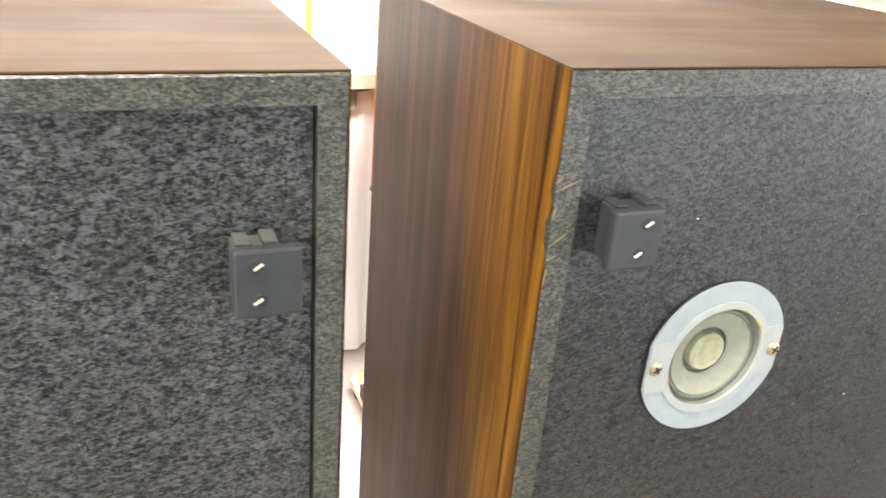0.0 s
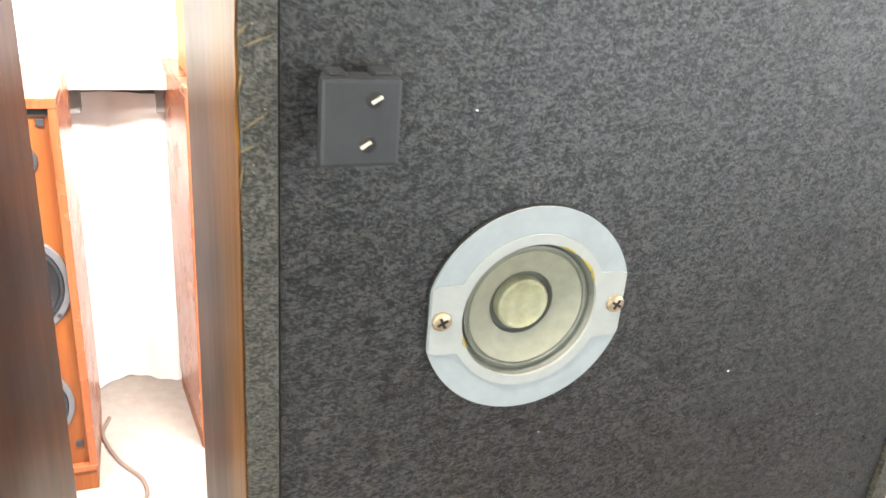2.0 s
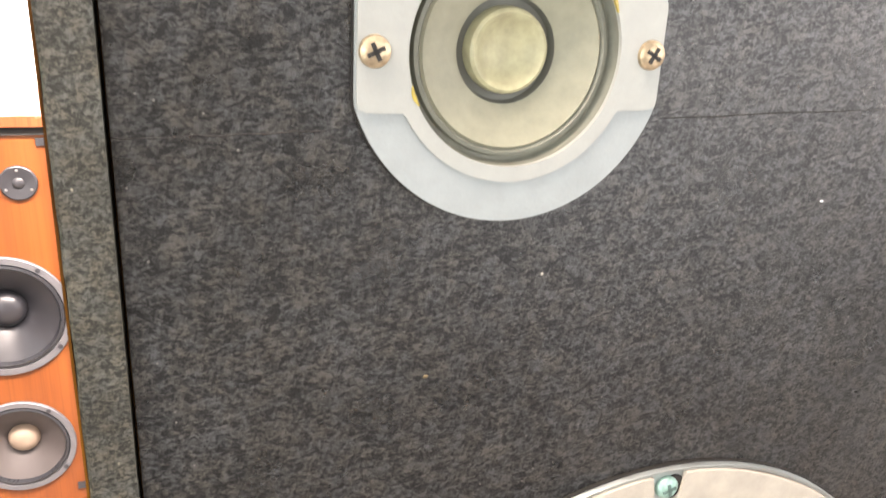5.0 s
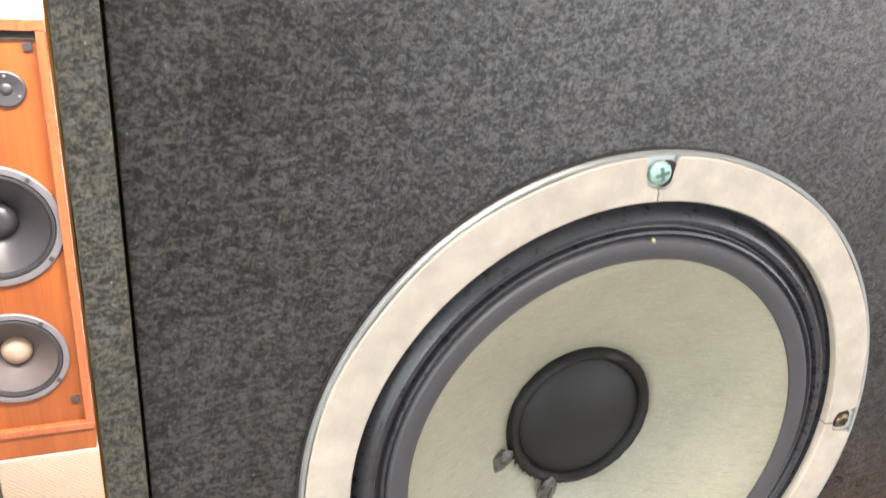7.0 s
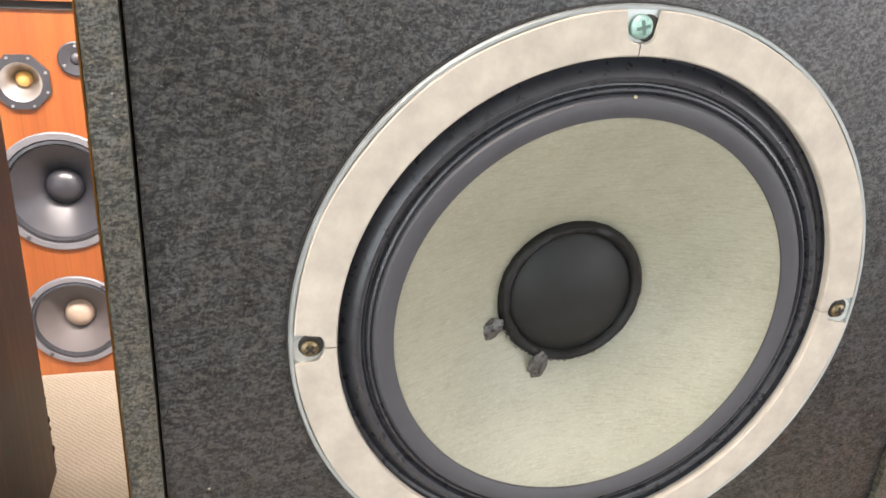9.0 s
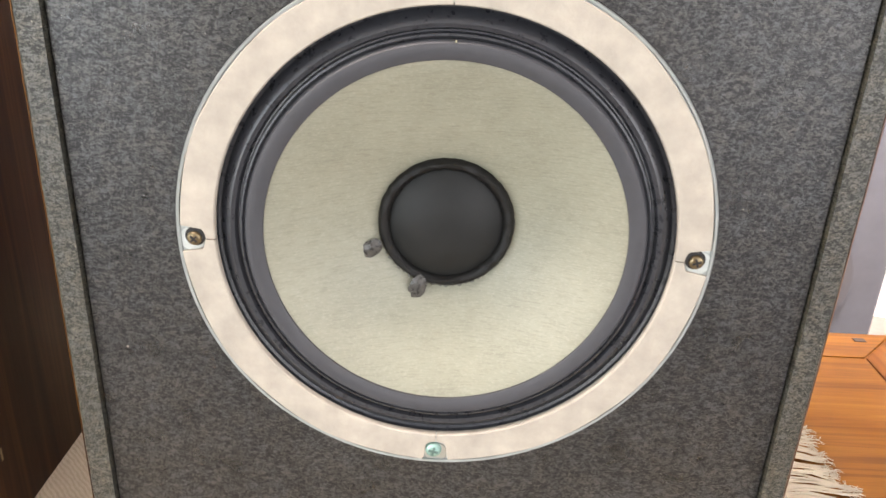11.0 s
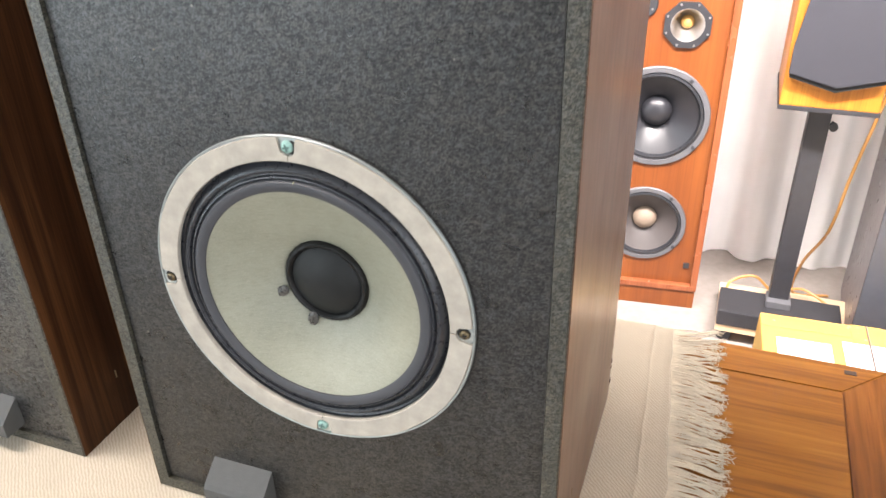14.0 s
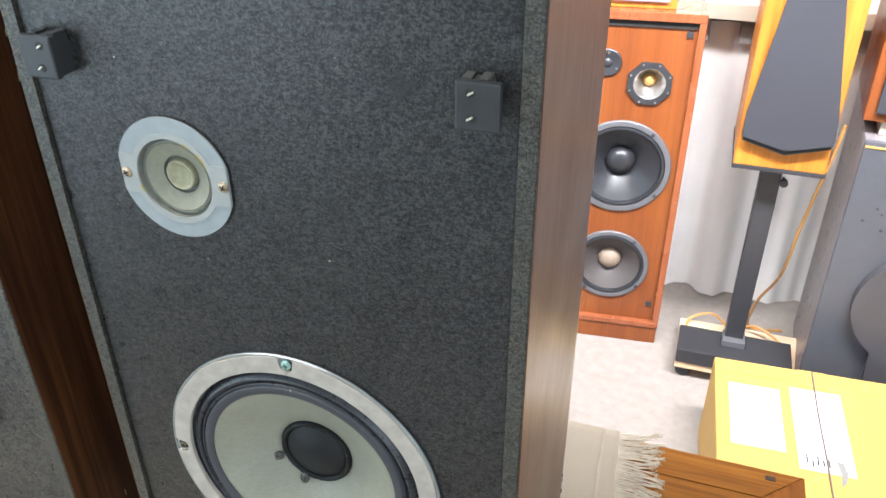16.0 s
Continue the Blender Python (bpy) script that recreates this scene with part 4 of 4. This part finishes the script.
# ---------------------------------------------------------------- tall cherry speakers by the wall
def woofer_unit(name, cx, cz, r, y, parent, cone, cap, label):
    ring = part(name, lathe(cx, cz, [(r, y + 0.003), (r, y - 0.006), (r * 0.985, y - 0.008), (r * 0.89, y - 0.008), (r * 0.875, y - 0.004), (r * 0.87, y + 0.004)], 72), M_WRING, parent, label, True)
    part("surround", lathe(cx, cz, [(r * 0.88, y - 0.003), (r * 0.86, y - 0.008), (r * 0.82, y - 0.009), (r * 0.79, y - 0.002), (r * 0.785, y + 0.002)], 72), M_RUBBER, ring, "black rubber surround", True)
    part("cone", lathe(cx, cz, [(r * 0.79, y + 0.001), (r * 0.6, y + r * 0.12), (r * 0.4, y + r * 0.26), (r * 0.24, y + r * 0.39), (r * 0.22, y + r * 0.42)], 72), cone, ring, "", True)
    part("dust_cap", lathe(cx, cz, [(r * 0.30, y + r * 0.36), (r * 0.285, y + r * 0.27), (r * 0.22, y + r * 0.19), (r * 0.12, y + r * 0.145), (0, y + r * 0.13)], 48), cap, ring, "", True)
    for k in range(4):
        a = radians(45 + 90 * k + 8)
        part("bolt", lathe(cx + r * 0.94 * math.cos(a), cz + r * 0.94 * math.sin(a), [(0.005, y - 0.007), (0.005, y - 0.010), (0, y - 0.0105)], 12), M_BLACKMETAL, ring)
    return ring


def tower(at, turn, hand=1):
    """A tall three-way floor speaker; its origin is on the floor, at the middle of its front."""
    sp = thing("floor_speaker", "tall orange cherry-veneered floor speaker without grille on the carpet", "loudspeaker", at, turn, "cherry floor speakers")
    w, h, d, t = 0.157, 0.985, 0.34, 0.018
    part("side_panel", box(-w, -w + t, 0.0, d, 0.075, h, 0.002), M_CHERRY_LIT, sp)
    part("side_panel", box(w - t, w, 0.0, d, 0.075, h, 0.002), M_CHERRY_LIT, sp)
    part("top_panel", box(-w + 0.0005, w - 0.0005, -0.001, d, h, h + 0.022, 0.002), M_CHERRY_LIT, sp, "glossy top board with its lit tone painted in")
    part("back_panel", box(-w + t, w - t, d - 0.015, d - 0.002, 0.07, h), M_BACK, sp)
    part("plinth", box(-w + 0.002, w - 0.002, 0.004, d - 0.01, 0.0, 0.060, 0.003), M_CHERRY, sp)
    part("ledge", box(-w, w, -0.002, d, 0.060, 0.078, 0.003), M_CHERRY_LIT, sp, "ledge over the plinth in the painted lit tone")
    z = -0.85
    holes = [(-0.011 * hand, -0.271 - z, 0.118), (-0.009 * hand, -0.588 - z, 0.098), (0.038 * hand, -0.029 - z, 0.047)]
    part("baffle", holed(-w + t, w - t, 0.078, h - 0.018, 0.016, 0.030, holes, 48), M_CHERRY, sp, "orange cherry front board")
    # Black sheet and bar: shade inside the cabinet and under the top, as colour.
    part("baffle_back_shade", box(-w + t, w - t, 0.085, 0.09, 0.08, h - 0.02), M_SHADOWGAP, sp)
    part("slot_shade", box(-w + t, w - t, 0.010, 0.029, h - 0.0175, h - 0.001), M_SHADOWGAP, sp, "black bar for the shade under the top")
    woofer_unit("woofer", holes[0][0], holes[0][1], 0.136, 0.016, sp, M_WCONE, M_WCONE, "grey glossy woofer")
    woofer_unit("lower_woofer", holes[1][0], holes[1][1], 0.113, 0.016, sp, M_MIDCONE, M_MIDCAP, "brownish-grey passive woofer with tan cap")
    # octagonal horn mid-range and a small dome tweeter
    hx, hz = holes[2][:2]
    horn = part("horn", ring_piece(hx, hz, 0.041, lambda a: 0.056 / math.cos(radians((a + 22.5) % 45 - 22.5)), 0.008, 0.018, 0, 360, 64), M_BLACKMETAL, sp, "octagonal black mid-range horn")
    part("bell", lathe(hx, hz, [(0.042, 0.008), (0.038, 0.012), (0.030, 0.030), (0.016, 0.046)], 48), M_CHROME, horn, "metallic horn throat", True)
    part("dome", lathe(hx, hz, [(0.017, 0.046), (0.014, 0.036), (0.008, 0.031), (0, 0.029)], 32), M_GOLD, horn, "amber dome", True)
    for k in range(8):
        a = radians(22.5 + 45 * k)
        part("bolt", lathe(hx + 0.0535 * math.cos(a), hz + 0.0535 * math.sin(a), [(0.003, 0.008), (0.003, 0.006), (0, 0.0055)], 10), M_CHROME, horn)
    dx, dz = -0.073 * hand, 0.020 - z
    dome = part("tweeter", lathe(dx, dz, [(0.036, 0.0155), (0.036, 0.010), (0.033, 0.008), (0.012, 0.011), (0.010, 0.008), (0.004, 0.006), (0, 0.0058)], 48), M_BLACKMETAL, sp, "round black dome tweeter", True)
    for k in range(3):
        a = radians(90 + 120 * k)
        part("screw", lathe(dx + 0.027 * math.cos(a), dz + 0.027 * math.sin(a), [(0.003, 0.009), (0.003, 0.0075), (0, 0.007)], 10), M_CHROME, dome)
    for bx, bz in ((-w + 0.036, 0.138), (w - 0.036, 0.138), (-w + 0.036, h - 0.032), (w - 0.036, h - 0.032)):
        part("grille_socket", box(bx - 0.008, bx + 0.008, 0.011, 0.017, bz - 0.008, bz + 0.008, 0.001), M_BLACKMETAL, sp)
    return sp


tower((0.072, 1.675, FLOOR), 6)
tower((-0.500, 1.56, FLOOR), 0, -1)

small = thing("grille_speaker", "small honey-oak speaker with pale grey cloth grille on a taller speaker", "loudspeaker", (0.045, 1.705, FLOOR + 1.0075), 6)
part("cabinet", box(-0.105, 0.105, 0.0, 0.22, 0.0, 0.42, 0.003), M_OAK, small)
part("grille", box(-0.086, 0.086, -0.010, 0.001, 0.018, 0.402, 0.003), M_GRILLE_L, small, "pale violet-grey cloth grille")

# ---------------------------------------------------------------- stand speaker
st = thing("speaker_stand", "black steel speaker stand on a wheeled pine board", "stand", (0.442, 1.625, FLOOR))
part("base_slab", box(-0.150, 0.158, -0.080, 0.045, 0.0625, 0.108, 0.004), M_BLACKMETAL, st, "thick black base")
part("post", box(-0.026, 0.024, -0.005, 0.045, 0.106, 0.676, 0.003), M_BLACKMETAL, st, "square black post")
part("foot_plate", box(-0.032, 0.030, -0.028, 0.029, 0.1082, 0.128, 0.002), M_WRING, st, "grey foot plate")
part("top_plate", box(-0.03, 0.03, -0.01, 0.11, 0.671, 0.6795, 0.002), M_BLACKMETAL, st)
bm = lathe(0.032, 0.625, [(0.004, 0.02), (0.004, 0.0), (0.010, -0.002), (0.010, -0.014), (0, -0.015)], 16)
part("knob", bm, M_BLACKMETAL, st, "small black clamp knob", True)
board = thing("trolley_board", "pine board on small black castors", "trolley", (0.442, 1.625, FLOOR))
part("board", box(-0.150, 0.20, -0.075, 0.145, 0.040, 0.062, 0.002), M_BOARD, board)
for bx, by in ((-0.125, -0.05), (0.175, -0.05), (-0.125, 0.115), (0.175, 0.115)):
    bm = bmesh.new()
    lathe(0, 0, [(0.006, -0.010), (0.019, -0.010), (0.021, -0.007), (0.021, 0.007), (0.019, 0.010), (0.006, 0.010)], 28, bm)
    for v in bm.verts:
        v.co = (bx + v.co.x, by + v.co.y, 0.021 + v.co.z)
    box(bx - 0.008, bx + 0.008, by - 0.012, by + 0.012, 0.02, 0.0395, 0.002, bm)
    part("castor", bm, M_BLACKMETAL, board, "black castor", True)

mon = thing("stand_speaker", "honey-oak speaker with a tapered dark grille on a stand", "loudspeaker", (0.4465, 1.550, FLOOR + 0.680))
part("cabinet", box(-0.105, 0.105, 0.0, 0.25, 0.010, 0.62, 0.003), M_OAK, mon)
part("base_trim", box(-0.107, 0.107, -0.002, 0.25, 0.0, 0.0105, 0.001), M_BLACKMETAL, mon, "black base strip")
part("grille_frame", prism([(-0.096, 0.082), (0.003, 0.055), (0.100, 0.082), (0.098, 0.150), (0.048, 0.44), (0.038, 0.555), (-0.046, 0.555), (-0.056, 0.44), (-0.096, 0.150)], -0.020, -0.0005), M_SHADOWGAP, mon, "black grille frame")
part("grille", prism([(-0.099, 0.092), (0.003, 0.066), (0.105 - 0.002, 0.092), (0.101, 0.150), (0.051, 0.44), (0.040, 0.56), (-0.048, 0.56), (-0.059, 0.44), (-0.099, 0.150)], -0.026, -0.0202, 0.003), M_GRILLE, mon, "dark grey tapered cloth grille")

# ---------------------------------------------------------------- dark speaker with one on top
dk = thing("large_speaker", "large slate-grey floor speaker with a raised round cover", "loudspeaker", (0.614, 1.524, FLOOR), -4)
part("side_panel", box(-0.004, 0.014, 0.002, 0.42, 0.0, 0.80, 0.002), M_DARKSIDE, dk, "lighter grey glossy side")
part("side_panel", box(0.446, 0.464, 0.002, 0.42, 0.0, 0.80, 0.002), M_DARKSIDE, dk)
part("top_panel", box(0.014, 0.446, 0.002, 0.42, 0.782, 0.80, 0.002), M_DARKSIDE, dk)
part("bottom_panel", box(0.014, 0.446, 0.002, 0.42, 0.0, 0.02), M_DARKCAB, dk)
part("back_panel", box(0.014, 0.446, 0.40, 0.415, 0.02, 0.782), M_DARKCAB, dk)
part("baffle", box(-0.004, 0.464, -0.014, 0.0015, 0.0, 0.80, 0.002), M_DARKCAB, dk, "slate front board")
# round raised cover with a straight foot running down to the floor end
keyhole = [(0.220 + 0.155 * math.cos(radians(a)), 0.392 + 0.155 * math.sin(radians(a))) for a in range(-62, 243, 5)]
keyhole = [(0.293, 0.025)] + keyhole + [(0.147, 0.025)]
part("woofer_cover", prism(keyhole, -0.044, -0.0135, 0.003), M_COVER, dk, "smooth slate round cover with a straight foot")
for bx, bz, br in ((0.036, 0.606, 0.004), (0.060, 0.641, 0.0035), (0.080, 0.587, 0.004), (0.072, 0.628, 0.003), (0.095, 0.693, 0.004)):
    part("pin_mark", lathe(bx, bz, [(br, -0.013), (br, -0.015), (0, -0.0152)], 12), M_BLACKMETAL, dk)
part("badge", box(0.082, 0.118, -0.0155, -0.013, 0.640, 0.650, 0.0004), M_BLACKMETAL, dk, "small dark badge bar")
part("badge", box(0.090, 0.122, -0.0155, -0.013, 0.622, 0.629, 0.0004), M_BLACKMETAL, dk, "small dark badge bar")
part("trim_line", box(-0.002, 0.462, -0.016, -0.008, 0.786, 0.791, 0.001), M_GOLD, dk, "thin brass line")
tp = thing("grille_speaker", "orange wood-framed speaker with dark grille on the slate speaker", "loudspeaker", (0.608, 1.545, FLOOR + 0.8005), -4)
part("pad", box(0.03, 0.40, 0.015, 0.28, 0.0, 0.036, 0.003), M_SHELF, tp, "pale pad under the cabinet")
part("cabinet", box(-0.012, 0.42, 0.0, 0.30, 0.036, 0.45, 0.004), M_CHERRY, tp)
part("grille", box(0.010, 0.40, -0.012, 0.001, 0.058, 0.43, 0.004), M_GRILLE, tp, "dark grey cloth grille")

# ---------------------------------------------------------------- carton in front
ct = thing("cardboard_box", "taped yellow-brown cardboard box with white labels on the carpet", "box", (0.393, 0.82, FLOOR), 3)
part("body", box(0.014, 0.56, 0.0, 0.53, 0.0, 0.246, 0.003), M_CARD, ct)
part("flap", box(0.015, 0.238, 0.002, 0.528, 0.2463, 0.2500, 0.001), M_CARD, ct, "folded top flap")
part("flap", box(0.242, 0.559, 0.002, 0.528, 0.2463, 0.2508, 0.001), M_CARD, ct, "folded top flap")
part("tape", box(0.208, 0.274, 0.001, 0.529, 0.2509, 0.2513), M_TAPE, ct, "glossy brown tape")
part("tape", box(0.015, 0.559, 0.475, 0.520, 0.2509, 0.2511), M_TAPE, ct, "glossy brown tape")
part("label", box(0.046, 0.160, 0.228, 0.437, 0.2502, 0.2506), M_PAPER, ct, "blank white label")
lab = part("label", box(0.184, 0.296, 0.185, 0.453, 0.2515, 0.2520), M_PAPER, ct, "white printed shipping label")
part("torn_patch", prism([(0.0, 0.0), (0.014, 0.004), (0.020, 0.030), (0.012, 0.062), (0.002, 0.075), (0.006, 0.040)], 0, 0.0004), M_BEAM, lab, "torn grey patch in the label").matrix_basis = pose(0.260, 0.225, 0.2527, 90)
rnd = random.Random(2)
for k in range(5):
    lx = 0.199 + 0.011 * k
    part("print_bar", box(lx, lx + 0.004, 0.195 + rnd.uniform(0, 0.01), 0.215 + rnd.uniform(0, 0.02), 0.2521, 0.2523), M_INK, lab)
bm = bmesh.new()
tube([(0.240, 0.01, 0.2535), (0.241, 0.2, 0.2545), (0.2395, 0.36, 0.254), (0.242, 0.525, 0.2535)], 0.0022, 6, bm)
part("string", bm, M_CABLE_D, ct, "dark string over the box")


# ---------------------------------------------------------------- cables
def cable(points, r, material, label):
    c = part("cable", tube(smooth_line(points, 14), r, 7), material, None, label, True)
    return tagged(c, category="cable")


F = FLOOR
cable([(0.575, 1.60, -0.05), (0.567, 1.61, -0.14), (0.545, 1.66, -0.36), (0.535, 1.72, -0.55), (0.50, 1.80, -0.70), (0.50, 1.86, F + 0.012), (0.60, 1.88, F + 0.005)], 0.0042, M_CABLE, "amber speaker cable draped from a speaker to the floor")
cable([(0.60, 1.70, F + 0.066), (0.51, 1.735, F + 0.10), (0.44, 1.755, F + 0.066), (0.38, 1.75, F + 0.11), (0.32, 1.745, F + 0.085), (0.308, 1.70, F + 0.066)], 0.004, M_CABLE, "amber speaker cable lying on the pine board")
cable([(-0.325, 1.86, F + 0.006), (-0.34, 1.78, F + 0.004), (-0.30, 1.66, F + 0.004), (-0.24, 1.56, F + 0.004), (-0.245, 1.47, F + 0.004), (-0.36, 1.40, F + 0.004)], 0.0055, M_CABLE_D, "brown-grey cable lying on the carpet")
